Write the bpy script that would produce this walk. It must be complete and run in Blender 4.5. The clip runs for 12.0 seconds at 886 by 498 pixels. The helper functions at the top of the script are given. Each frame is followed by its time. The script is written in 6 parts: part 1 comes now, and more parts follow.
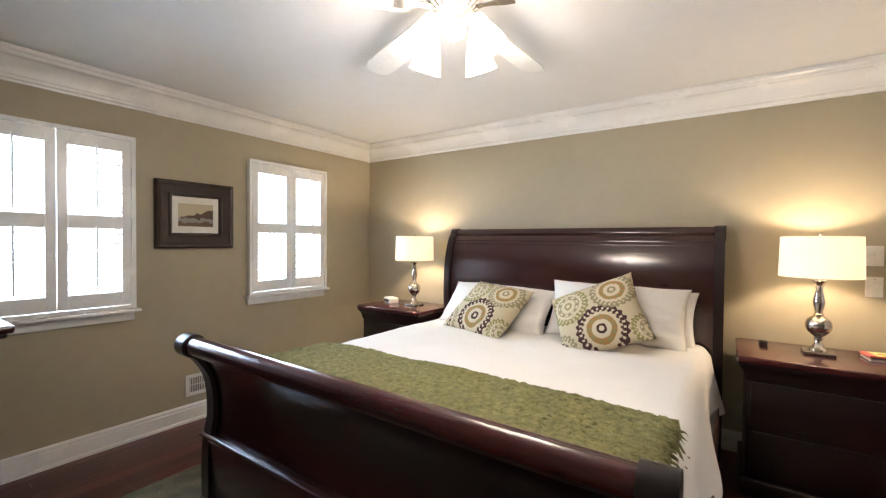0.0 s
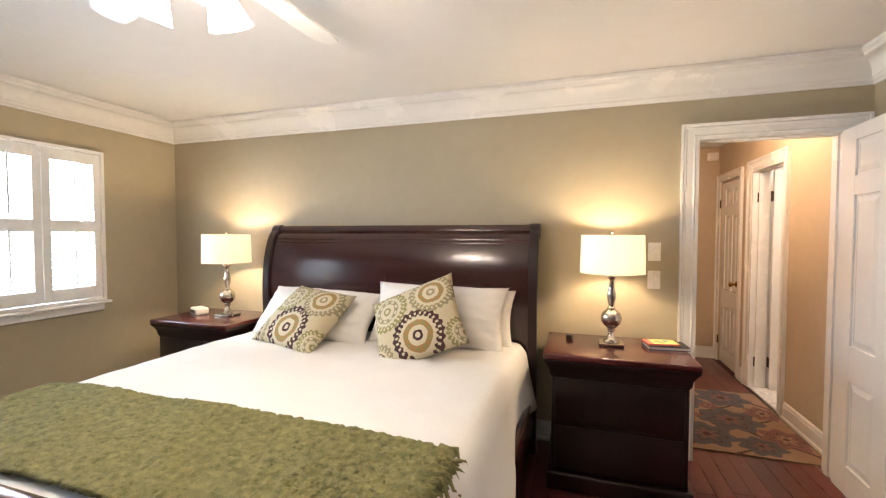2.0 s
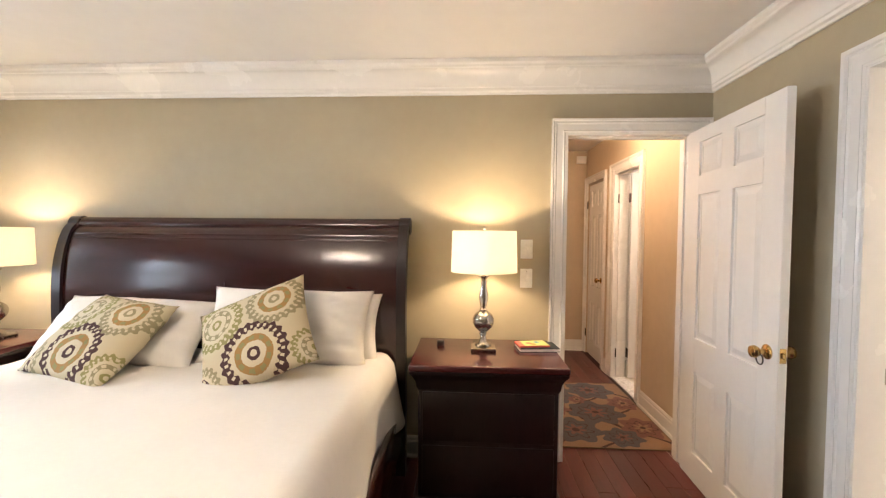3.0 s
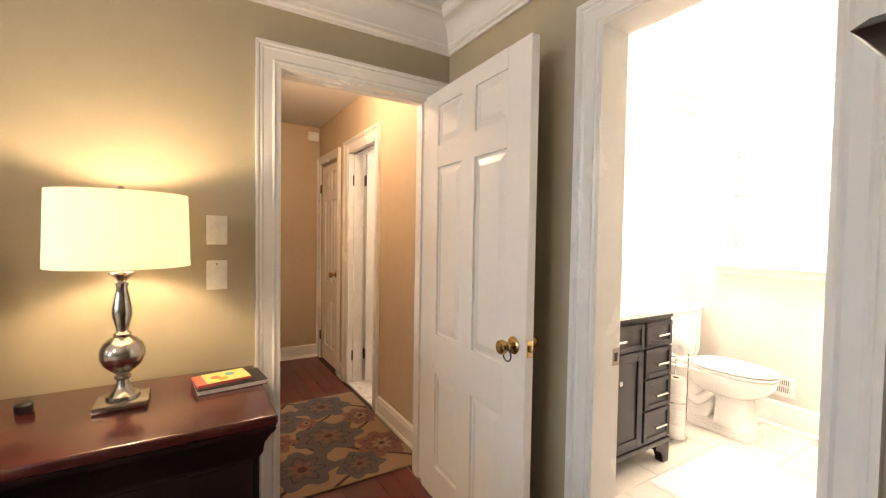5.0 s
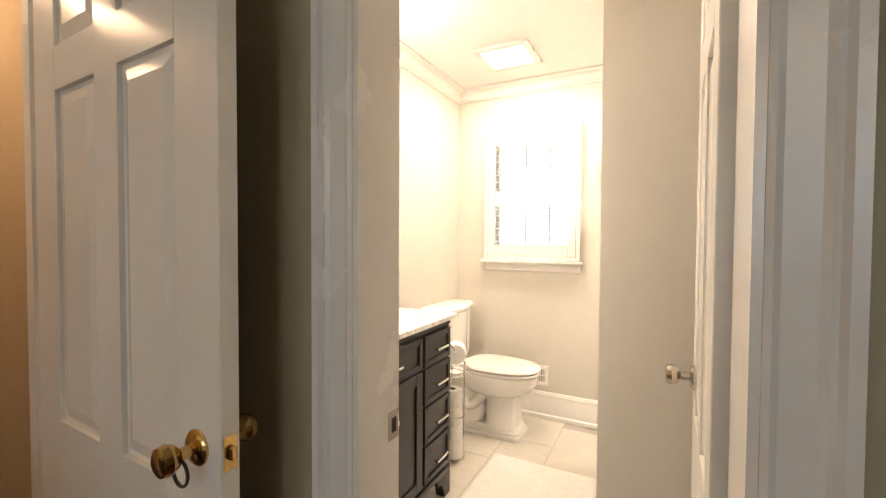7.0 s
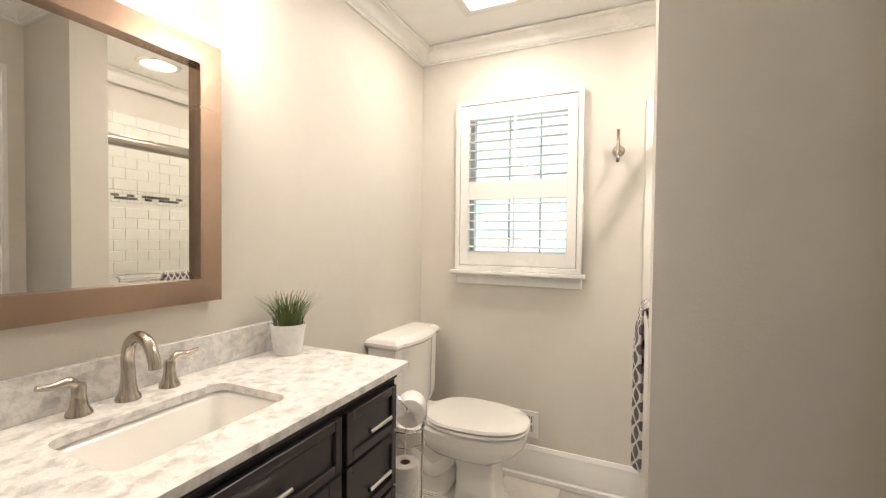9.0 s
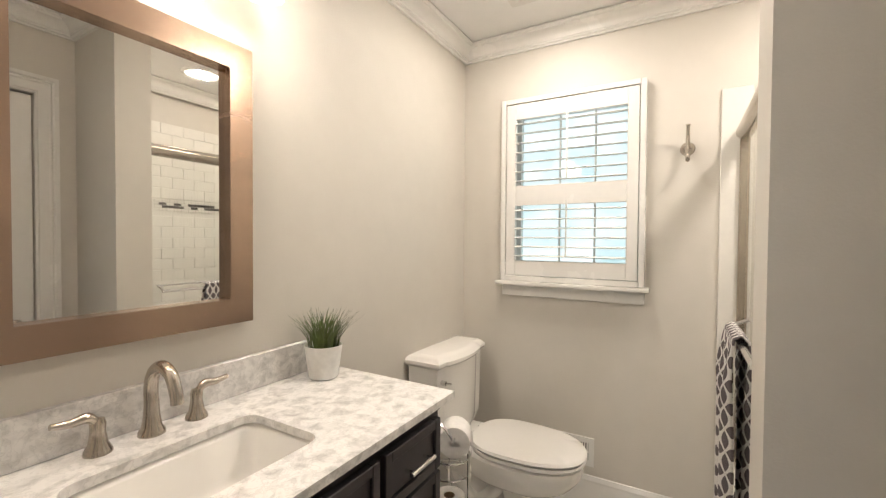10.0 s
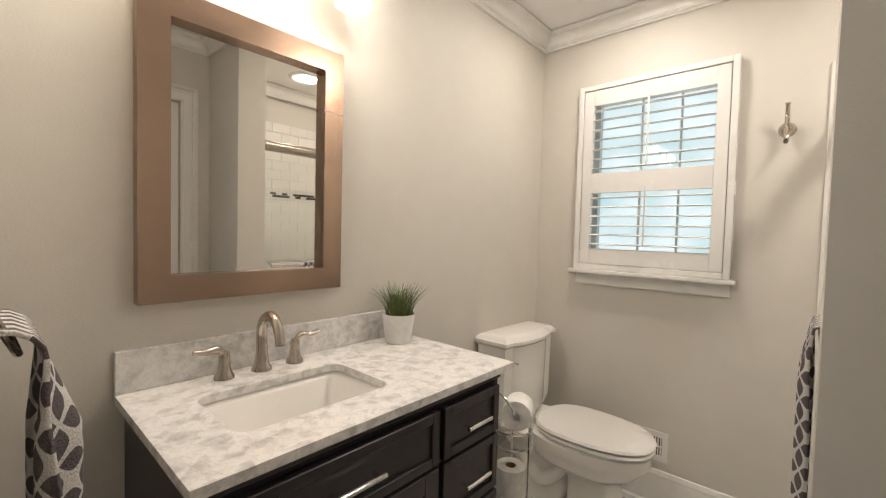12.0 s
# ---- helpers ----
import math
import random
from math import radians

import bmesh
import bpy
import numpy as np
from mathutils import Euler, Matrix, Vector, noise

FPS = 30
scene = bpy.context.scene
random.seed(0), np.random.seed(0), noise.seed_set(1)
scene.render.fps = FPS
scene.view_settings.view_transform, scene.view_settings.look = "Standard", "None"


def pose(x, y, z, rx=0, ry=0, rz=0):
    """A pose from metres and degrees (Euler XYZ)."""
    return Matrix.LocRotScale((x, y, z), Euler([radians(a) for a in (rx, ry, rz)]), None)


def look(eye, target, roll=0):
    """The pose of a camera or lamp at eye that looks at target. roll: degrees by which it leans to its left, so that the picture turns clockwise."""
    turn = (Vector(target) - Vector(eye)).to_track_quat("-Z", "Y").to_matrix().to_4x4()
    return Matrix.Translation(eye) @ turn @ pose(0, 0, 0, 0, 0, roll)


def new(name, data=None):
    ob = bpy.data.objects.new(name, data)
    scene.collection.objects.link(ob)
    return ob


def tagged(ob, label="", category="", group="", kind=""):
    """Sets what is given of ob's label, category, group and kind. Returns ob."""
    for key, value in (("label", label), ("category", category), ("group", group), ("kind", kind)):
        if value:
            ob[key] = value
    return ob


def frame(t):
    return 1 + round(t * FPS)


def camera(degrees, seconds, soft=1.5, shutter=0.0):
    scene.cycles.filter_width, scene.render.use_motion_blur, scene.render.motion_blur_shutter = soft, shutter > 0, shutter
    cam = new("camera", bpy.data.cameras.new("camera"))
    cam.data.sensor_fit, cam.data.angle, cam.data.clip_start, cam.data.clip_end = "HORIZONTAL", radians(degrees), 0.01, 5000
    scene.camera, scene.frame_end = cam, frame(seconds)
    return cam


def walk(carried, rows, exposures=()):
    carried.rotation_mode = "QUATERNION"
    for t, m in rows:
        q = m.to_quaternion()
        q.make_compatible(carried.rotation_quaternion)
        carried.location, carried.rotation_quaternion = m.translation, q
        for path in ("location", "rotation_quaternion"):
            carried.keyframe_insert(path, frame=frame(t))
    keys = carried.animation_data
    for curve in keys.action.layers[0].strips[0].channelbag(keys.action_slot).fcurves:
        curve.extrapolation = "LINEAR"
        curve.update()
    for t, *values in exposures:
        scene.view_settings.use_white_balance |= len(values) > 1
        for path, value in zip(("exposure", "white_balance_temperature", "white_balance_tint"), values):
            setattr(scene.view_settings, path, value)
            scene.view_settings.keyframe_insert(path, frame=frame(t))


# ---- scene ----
cam = camera(93.9, 12.0, soft=1.25)

PATH = [
    (0, (-1.78, -3.38, 1.385), (-2.917, -1.735, 1.348), 0.5),
    (0.5, (-1.757, -3.288, 1.389), (-2.807, -1.586, 1.351), 0.6),
    (1, (-1.719, -3.196, 1.393), (-2.65, -1.426, 1.351), 0.6),
    (1.5, (-1.662, -3.068, 1.414), (-2.444, -1.228, 1.359), 0.4),
    (2, (-1.573, -2.936, 1.428), (-2.18, -1.031, 1.36), 0.1),
    (2.5, (-1.468, -2.782, 1.405), (-1.879, -0.825, 1.348), 0.1),
    (3, (-1.459, -2.576, 1.403), (-1.571, -0.58, 1.337), 0.5),
    (5, (-1.179, -1.893, 1.314), (-0.136, -0.187, 1.25), 0.9),
    (5.5, (-1.09, -1.761, 1.289), (0.194, -0.229, 1.221), 0.8),
    (6, (-0.96, -1.646, 1.288), (0.537, -0.321, 1.209), 0.8),
    (6.5, (-0.779, -1.54, 1.282), (0.883, -0.43, 1.217), 0.4),
    (7, (-0.611, -1.47, 1.289), (1.157, -0.537, 1.237), 0.3),
    (7.5, (-0.428, -1.405, 1.293), (1.407, -0.612, 1.249), 0.7),
    (9.5, (0.201, -1.157, 1.321), (1.997, -0.277, 1.27), 0.6),
    (10, (0.227, -1.125, 1.344), (1.96, -0.127, 1.302), 0.4),
    (10.5, (0.229, -1.127, 1.351), (1.892, -0.017, 1.323), 0.5),
    (11, (0.223, -1.158, 1.341), (1.817, 0.05, 1.312), 0.8),
    (11.5, (0.203, -1.2, 1.322), (1.735, 0.085, 1.275), 1.2),
    (12, (0.176, -1.235, 1.301), (1.669, 0.093, 1.225), 1.5),
]
walk(cam, [(t, look(eye, target, roll)) for t, eye, target, roll in PATH], [(0, 0.66, 6200, 15), (1, 0.74, 6350, 16), (3, 0.8, 6800, 17), (5, 0.6, 7200, 16), (6, 0.08, 7700, 15), (7, -0.38, 7700, 15), (7.7, -0.55, 6900, 13), (9.3, -1.26, 6550, 11), (10.5, -1.48, 6500, 11), (12, -1.66, 6500, 11)])

# ---- light ----
world = bpy.data.worlds.new("sky")
scene.world = world
world.use_nodes = True
_sky = world.node_tree.nodes.new("ShaderNodeTexSky")
_sky.sky_type, _sky.sun_disc, _sky.sun_elevation, _sky.sun_rotation = "NISHITA", False, radians(40), radians(200)
world.node_tree.links.new(_sky.outputs[0], world.node_tree.nodes["Background"].inputs[0])
world.node_tree.nodes["Background"].inputs[1].default_value = 0.12


def lamp(name, kind, where, watts, colour, size=0.05, size_y=None):
    data = bpy.data.lights.new(name, kind)
    data.energy, data.color = watts, colour
    if kind == "AREA":
        data.shape, data.size, data.size_y = "RECTANGLE", size, size_y or size
    else:
        data.shadow_soft_size = size
    ob = new(name, data)
    ob.matrix_world = where
    return ob


WARM = (1.0, 0.79, 0.52)
SOFT = (1.0, 0.90, 0.80)
DAY = (0.62, 0.80, 1.0)
FAN = (-2.70, -1.985)
LAMPS = ((-1.36, -0.28), (-4.245, -0.29))
for k in range(4):
    a = radians(-10.6 + 90 * k)
    lamp("fan_bulb", "POINT", pose(FAN[0] + 0.17 * math.cos(a), FAN[1] + 0.17 * math.sin(a), 2.05), 4.6, SOFT, 0.05)
for x, y in LAMPS:
    lamp("table_lamp_bulb", "POINT", pose(x, y, 1.337), 13, WARM, 0.035)
for y in (-1.06, -2.67):
    lamp("window_daylight", "AREA", pose(-5.68, y, 1.55, 0, -90, 0), 135, DAY, 1.4, 1.1)
for x in (0.44, 0.69, 0.94):
    lamp("vanity_bulb", "POINT", pose(x, -0.2, 2.04), 32, SOFT, 0.05)
lamp("bath_ceiling_bulb", "AREA", pose(1.86, -0.613, 2.40, 0, 0, 0), 22, SOFT, 0.24, 0.24)
lamp("shower_bulb", "AREA", pose(1.8, -1.72, 2.41), 36, SOFT, 0.13, 0.13)
# Unseen fill lamp, added to brighten the hall.
lamp("hall_fill", "POINT", pose(-0.55, 0.75, 2.33), 25, (1.0, 0.74, 0.50), 0.08)
# Added fill for the second bathroom; no fitting belongs to it.
lamp("second_bath_fill", "POINT", pose(0.9, 1.2, 2.1), 22, SOFT, 0.08)


# ---- materials ----
def mat(name, colour, rough=0.5, metal=0.0, vary=0.08, scale=6.0, bump=0.0, bump_scale=60.0, rough_vary=0.08, stretch=(1, 1, 1), piece=0.0, coat=0.0, second=None, mix=0.0, spec=0.5):
    m = bpy.data.materials.new(name)
    m.use_nodes = True
    nt = m.node_tree
    b = nt.nodes["Principled BSDF"]
    N, L = nt.nodes.new, nt.links.new
    b.inputs["Metallic"].default_value = metal
    b.inputs["Coat Weight"].default_value = coat
    b.inputs["Coat Roughness"].default_value = 0.12
    b.inputs["Specular IOR Level"].default_value = spec
    co = N("ShaderNodeTexCoord")
    mp = N("ShaderNodeMapping")
    mp.inputs["Scale"].default_value = stretch
    L(co.outputs["Object"], mp.inputs[0])
    n1 = N("ShaderNodeTexNoise")
    n1.inputs["Scale"].default_value, n1.inputs["Detail"].default_value = scale, 6
    L(mp.outputs[0], n1.inputs["Vector"])
    n2 = N("ShaderNodeTexNoise")
    n2.inputs["Scale"].default_value, n2.inputs["Detail"].default_value = scale * 9, 4
    L(mp.outputs[0], n2.inputs["Vector"])
    mixn = N("ShaderNodeMath")
    mixn.operation = "MULTIPLY_ADD"
    mixn.inputs[1].default_value = 0.4
    L(n2.outputs["Fac"], mixn.inputs[0])
    sc = N("ShaderNodeMath")
    sc.operation = "MULTIPLY"
    sc.inputs[1].default_value = 0.6
    L(n1.outputs["Fac"], sc.inputs[0])
    L(sc.outputs[0], mixn.inputs[2])
    ramp = N("ShaderNodeValToRGB")
    dark = second or tuple(c * (1 - vary * 2) for c in colour)
    lite = tuple(min(1, c * (1 + vary)) for c in colour)
    ramp.color_ramp.elements[0].position, ramp.color_ramp.elements[1].position = 0.3, 0.68
    ramp.color_ramp.elements[0].color, ramp.color_ramp.elements[1].color = (*dark, 1), (*lite, 1)
    L(mixn.outputs[0], ramp.inputs[0])
    out = ramp.outputs[0]
    if piece:
        info = N("ShaderNodeObjectInfo")
        hsv = N("ShaderNodeHueSaturation")
        mr = N("ShaderNodeMapRange")
        mr.inputs["To Min"].default_value, mr.inputs["To Max"].default_value = 1 - piece, 1 + piece
        L(info.outputs["Random"], mr.inputs["Value"])
        L(mr.outputs[0], hsv.inputs["Value"])
        L(out, hsv.inputs["Color"])
        out = hsv.outputs[0]
    L(out, b.inputs["Base Color"])
    rr = N("ShaderNodeMapRange")
    rr.inputs["To Min"].default_value, rr.inputs["To Max"].default_value = max(0.02, rough - rough_vary), min(1, rough + rough_vary)
    L(n1.outputs["Fac"], rr.inputs["Value"])
    L(rr.outputs[0], b.inputs["Roughness"])
    if bump:
        n3 = N("ShaderNodeTexNoise")
        n3.inputs["Scale"].default_value, n3.inputs["Detail"].default_value = bump_scale, 5
        L(mp.outputs[0], n3.inputs["Vector"])
        bp = N("ShaderNodeBump")
        bp.inputs["Strength"].default_value, bp.inputs["Distance"].default_value = bump, 0.01
        L(n3.outputs["Fac"], bp.inputs["Height"])
        L(bp.outputs[0], b.inputs["Normal"])
    return m


def glow(name, colour, strength):
    m = mat(name, colour, 0.4)
    b = m.node_tree.nodes["Principled BSDF"]
    b.inputs["Emission Color"].default_value = (*colour, 1)
    b.inputs["Emission Strength"].default_value = strength
    return m


WALL = mat("olive_wall_paint", (0.405, 0.347, 0.238), 0.62, vary=0.03, scale=1.5, bump=0.12, bump_scale=180)
HALLWALL = mat("tan_hall_paint", (0.52, 0.41, 0.285), 0.6, vary=0.04, scale=1.5, bump=0.12, bump_scale=180)
BATHWALL = mat("pale_grey_paint", (0.64, 0.605, 0.545), 0.55, vary=0.02, scale=1.5, bump=0.08, bump_scale=180)
CEIL = mat("ceiling_paint", (0.80, 0.79, 0.77), 0.8, vary=0.02, scale=1.2, bump=0.1, bump_scale=150)
TRIM = mat("white_gloss_trim", (0.80, 0.785, 0.75), 0.26, vary=0.02, scale=3, bump=0.03, bump_scale=40)
DOORP = mat("white_door_paint", (0.80, 0.785, 0.75), 0.24, vary=0.02, scale=3, bump=0.04, bump_scale=35)
FLOOR = mat("cherry_floor", (0.10, 0.024, 0.021), 0.3, vary=0.22, scale=3.0, bump=0.08, bump_scale=30, stretch=(9, 0.6, 9), piece=0.3)
SUBFLOOR = mat("floor_joint", (0.03, 0.012, 0.01), 0.7)
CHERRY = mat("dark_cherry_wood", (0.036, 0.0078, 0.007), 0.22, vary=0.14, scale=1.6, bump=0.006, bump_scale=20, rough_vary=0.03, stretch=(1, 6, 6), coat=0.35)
# Uprights near-black; CHERRYTOP below is lighter and redder.
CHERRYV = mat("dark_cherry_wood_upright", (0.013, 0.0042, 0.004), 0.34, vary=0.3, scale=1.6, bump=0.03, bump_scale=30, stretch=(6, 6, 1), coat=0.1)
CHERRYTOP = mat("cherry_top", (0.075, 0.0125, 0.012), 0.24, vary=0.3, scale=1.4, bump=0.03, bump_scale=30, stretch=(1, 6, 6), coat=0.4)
LINEN = mat("white_cotton", (0.82, 0.79, 0.74), 0.9, vary=0.02, scale=5, bump=0.15, bump_scale=300)
NICKEL = mat("brushed_nickel", (0.52, 0.47, 0.41), 0.23, 1.0, vary=0.05, scale=20, rough_vary=0.06)
STEEL = mat("satin_lamp_metal", (0.50, 0.47, 0.43), 0.24, 1.0, vary=0.1, scale=20)
CHROME = mat("chrome", (0.8, 0.8, 0.8), 0.1, 1.0)
BRASS = mat("aged_brass", (0.62, 0.42, 0.17), 0.2, 1.0, vary=0.15, scale=30)
IRON = mat("dark_hinge", (0.06, 0.04, 0.03), 0.4, 0.8)
BLACKP = mat("black_plastic", (0.018, 0.016, 0.016), 0.35)
WHITEP = mat("white_plastic", (0.80, 0.78, 0.72), 0.35)
CERAM = mat("white_china", (0.83, 0.81, 0.77), 0.08, vary=0.01)
ESPRESSO = mat("espresso_cabinet_paint", (0.022, 0.018, 0.021), 0.36, vary=0.15, scale=5, bump=0.03)
FRAMEW = mat("dark_brown_frame", (0.035, 0.018, 0.012), 0.33, vary=0.3, scale=4, stretch=(1, 5, 5), bump=0.05)
MATB = mat("picture_mount", (0.78, 0.75, 0.66), 0.9)
POT = mat("white_pot", (0.84, 0.83, 0.80), 0.4)
SOIL = mat("soil", (0.02, 0.015, 0.01), 0.95, bump=0.4)
GRASS = mat("artificial_grass", (0.105, 0.155, 0.03), 0.5, vary=0.3, scale=30, piece=0.3)
PAPER = mat("tissue_paper", (0.84, 0.82, 0.79), 0.95, bump=0.2, bump_scale=200)
TILE = mat("floor_tile", (0.62, 0.585, 0.52), 0.3, vary=0.06, scale=4, piece=0.04, bump=0.02)
PALEGROUT = mat("pale_grout", (0.73, 0.71, 0.665), 0.9)
GROUT = mat("grout", (0.45, 0.42, 0.38), 0.9)
SUBWAY = mat("white_wall_tile", (0.78, 0.76, 0.71), 0.12, vary=0.02, piece=0.02)
MOSAIC = mat("mosaic_tile", (0.10, 0.09, 0.085), 0.15, vary=0.05, piece=0.8)
BATHMAT = mat("white_bath_mat", (0.82, 0.80, 0.76), 1.0, vary=0.05, scale=25, bump=0.8, bump_scale=120)
RUBBER = mat("cover_black", (0.02, 0.02, 0.022), 0.5)
COVER = mat("book_cover_yellow", (0.62, 0.66, 0.22), 0.5)
COVERR = mat("book_cover_pink", (0.7, 0.13, 0.1), 0.5)
PAGES = mat("book_pages", (0.75, 0.72, 0.65), 0.9)
FRAMEM = mat("brushed_bronze_frame", (0.48, 0.345, 0.26), 0.25, 1.0, vary=0.03, scale=3, stretch=(2, 2, 12), rough_vary=0.06)
BULB = glow("lit_glass_shade", (1.0, 0.87, 0.68), 7.0)
CEILLIGHT = glow("lit_ceiling_panel", (1.0, 0.93, 0.82), 6.0)


def lampshade_material():
    m = bpy.data.materials.new("lamp_shade_fabric")
    m.use_nodes = True
    nt = m.node_tree
    nt.nodes.remove(nt.nodes["Principled BSDF"])
    N, L = nt.nodes.new, nt.links.new
    co, wv = N("ShaderNodeTexCoord"), N("ShaderNodeTexNoise")
    mp = N("ShaderNodeMapping")
    mp.inputs["Scale"].default_value = (400, 400, 60)
    L(co.outputs["Object"], mp.inputs[0])
    L(mp.outputs[0], wv.inputs["Vector"])
    rp = N("ShaderNodeValToRGB")
    rp.color_ramp.elements[0].color, rp.color_ramp.elements[1].color = (0.78, 0.70, 0.54, 1), (0.90, 0.84, 0.70, 1)
    L(wv.outputs["Fac"], rp.inputs[0])
    d, t, e, mx, ad = N("ShaderNodeBsdfDiffuse"), N("ShaderNodeBsdfTranslucent"), N("ShaderNodeEmission"), N("ShaderNodeMixShader"), N("ShaderNodeAddShader")
    L(rp.outputs[0], d.inputs[0])
    L(rp.outputs[0], t.inputs[0])
    L(rp.outputs[0], e.inputs[0])
    e.inputs[1].default_value = 0.18
    mx.inputs[0].default_value = 0.3
    L(d.outputs[0], mx.inputs[1])
    L(t.outputs[0], mx.inputs[2])
    L(mx.outputs[0], ad.inputs[0])
    L(e.outputs[0], ad.inputs[1])
    L(ad.outputs[0], nt.nodes["Material Output"].inputs[0])
    return m


SHADE = lampshade_material()


def glass_material(name):
    """Thin clear pane: lets light straight through, with a faint sheen."""
    m = bpy.data.materials.new(name)
    m.use_nodes = True
    nt = m.node_tree
    nt.nodes.remove(nt.nodes["Principled BSDF"])
    t, g, x = nt.nodes.new("ShaderNodeBsdfTransparent"), nt.nodes.new("ShaderNodeBsdfGlossy"), nt.nodes.new("ShaderNodeMixShader")
    t.inputs[0].default_value = (0.97, 0.98, 0.975, 1)
    g.inputs["Roughness"].default_value = 0.02
    x.inputs[0].default_value = 0.05
    nt.links.new(t.outputs[0], x.inputs[1])
    nt.links.new(g.outputs[0], x.inputs[2])
    nt.links.new(x.outputs[0], nt.nodes["Material Output"].inputs[0])
    return m


GLASS = glass_material("clear_glass")
MIRROR = mat("mirror_silver", (0.9, 0.9, 0.88), 0.0, 1.0, vary=0.0, rough_vary=0.0)
MIRROR.node_tree.nodes["Principled BSDF"].inputs["Roughness"].default_value = 0.01
for l in list(MIRROR.node_tree.nodes["Principled BSDF"].inputs["Roughness"].links):
    MIRROR.node_tree.links.remove(l)


class Net:
    """Small helper to write scalar node maths."""

    def __init__(self, m):
        self.nt = m.node_tree

    def n(self, kind):
        return self.nt.nodes.new(kind)

    def put(self, v, sock):
        if isinstance(v, (int, float)):
            sock.default_value = v
        else:
            self.nt.links.new(v, sock)

    def m(self, op, a, b=0.0):
        k = self.n("ShaderNodeMath")
        k.operation = op
        self.put(a, k.inputs[0])
        self.put(b, k.inputs[1])
        return k.outputs[0]

    def blend(self, fac, a, b):
        k = self.n("ShaderNodeMix")
        k.data_type = "RGBA"
        self.put(fac, k.inputs[0])
        for v, s in ((a, k.inputs[6]), (b, k.inputs[7])):
            if isinstance(v, tuple):
                s.default_value = (*v, 1)
            else:
                self.nt.links.new(v, s)
        return k.outputs[2]

    def ring(self, r, r0, r1):
        return self.m("MULTIPLY", self.m("GREATER_THAN", r, r0), self.m("LESS_THAN", r, r1))

    def base(self):
        return self.nt.nodes["Principled BSDF"].inputs["Base Color"]


def polar(g, u, v, cx, cy, wob):
    du, dv = g.m("SUBTRACT", u, cx), g.m("SUBTRACT", v, cy)
    r = g.m("SQRT", g.m("ADD", g.m("MULTIPLY", du, du), g.m("MULTIPLY", dv, dv)))
    return g.m("ADD", r, wob), g.m("ARCTAN2", dv, du)


def medallion_fabric():
    """Cream cotton printed with olive, brown and gold medallions."""
    m = mat("medallion_fabric", (0.60, 0.53, 0.36), 0.9, vary=0.05, bump=0.2, bump_scale=250)
    g = Net(m)
    co, sep, ns = g.n("ShaderNodeTexCoord"), g.n("ShaderNodeSeparateXYZ"), g.n("ShaderNodeTexNoise")
    g.nt.links.new(co.outputs["Object"], sep.inputs[0])
    g.nt.links.new(co.outputs["Object"], ns.inputs["Vector"])
    ns.inputs["Scale"].default_value = 60
    wob = g.m("MULTIPLY", g.m("SUBTRACT", ns.outputs["Fac"], 0.5), 0.012)
    u, v = sep.outputs[0], sep.outputs[2]
    out = (0.52, 0.44, 0.29)
    CREAM, OLIVE, BROWN, GOLD, SAGE = (0.56, 0.48, 0.33), (0.25, 0.225, 0.085), (0.06, 0.022, 0.02), (0.34, 0.19, 0.06), (0.27, 0.23, 0.13)
    for cx, cy, size, edge, core in ((0.02, -0.13, 0.155, BROWN, GOLD), (-0.15, 0.10, 0.135, OLIVE, SAGE), (0.14, 0.12, 0.135, SAGE, GOLD), (-0.01, 0.33, 0.12, BROWN, OLIVE), (-0.27, -0.2, 0.12, SAGE, BROWN), (0.28, -0.18, 0.10, OLIVE, SAGE)):
        r, a = polar(g, u, v, cx, cy, wob)
        rim = g.m("ADD", r, g.m("MULTIPLY", g.m("SINE", g.m("MULTIPLY", a, 22)), 0.006))
        out = g.blend(g.ring(rim, size * 0.74, size), out, edge)
        dots = g.m("MULTIPLY", g.m("GREATER_THAN", g.m("SINE", g.m("MULTIPLY", a, 26)), 0.3), g.ring(r, size * 0.79, size * 0.90))
        out = g.blend(dots, out, CREAM)
        out = g.blend(g.m("LESS_THAN", r, size * 0.70), out, CREAM)
        out = g.blend(g.ring(r, size * 0.38, size * 0.58), out, core)
        dots = g.m("MULTIPLY", g.m("GREATER_THAN", g.m("SINE", g.m("MULTIPLY", a, 9)), 0.0), g.ring(r, size * 0.42, size * 0.54))
        out = g.blend(dots, out, CREAM if core != GOLD else OLIVE)
        out = g.blend(g.m("LESS_THAN", r, size * 0.20), out, edge)
        out = g.blend(g.m("LESS_THAN", r, size * 0.10), out, CREAM)
    g.nt.links.new(out, g.base())
    return m


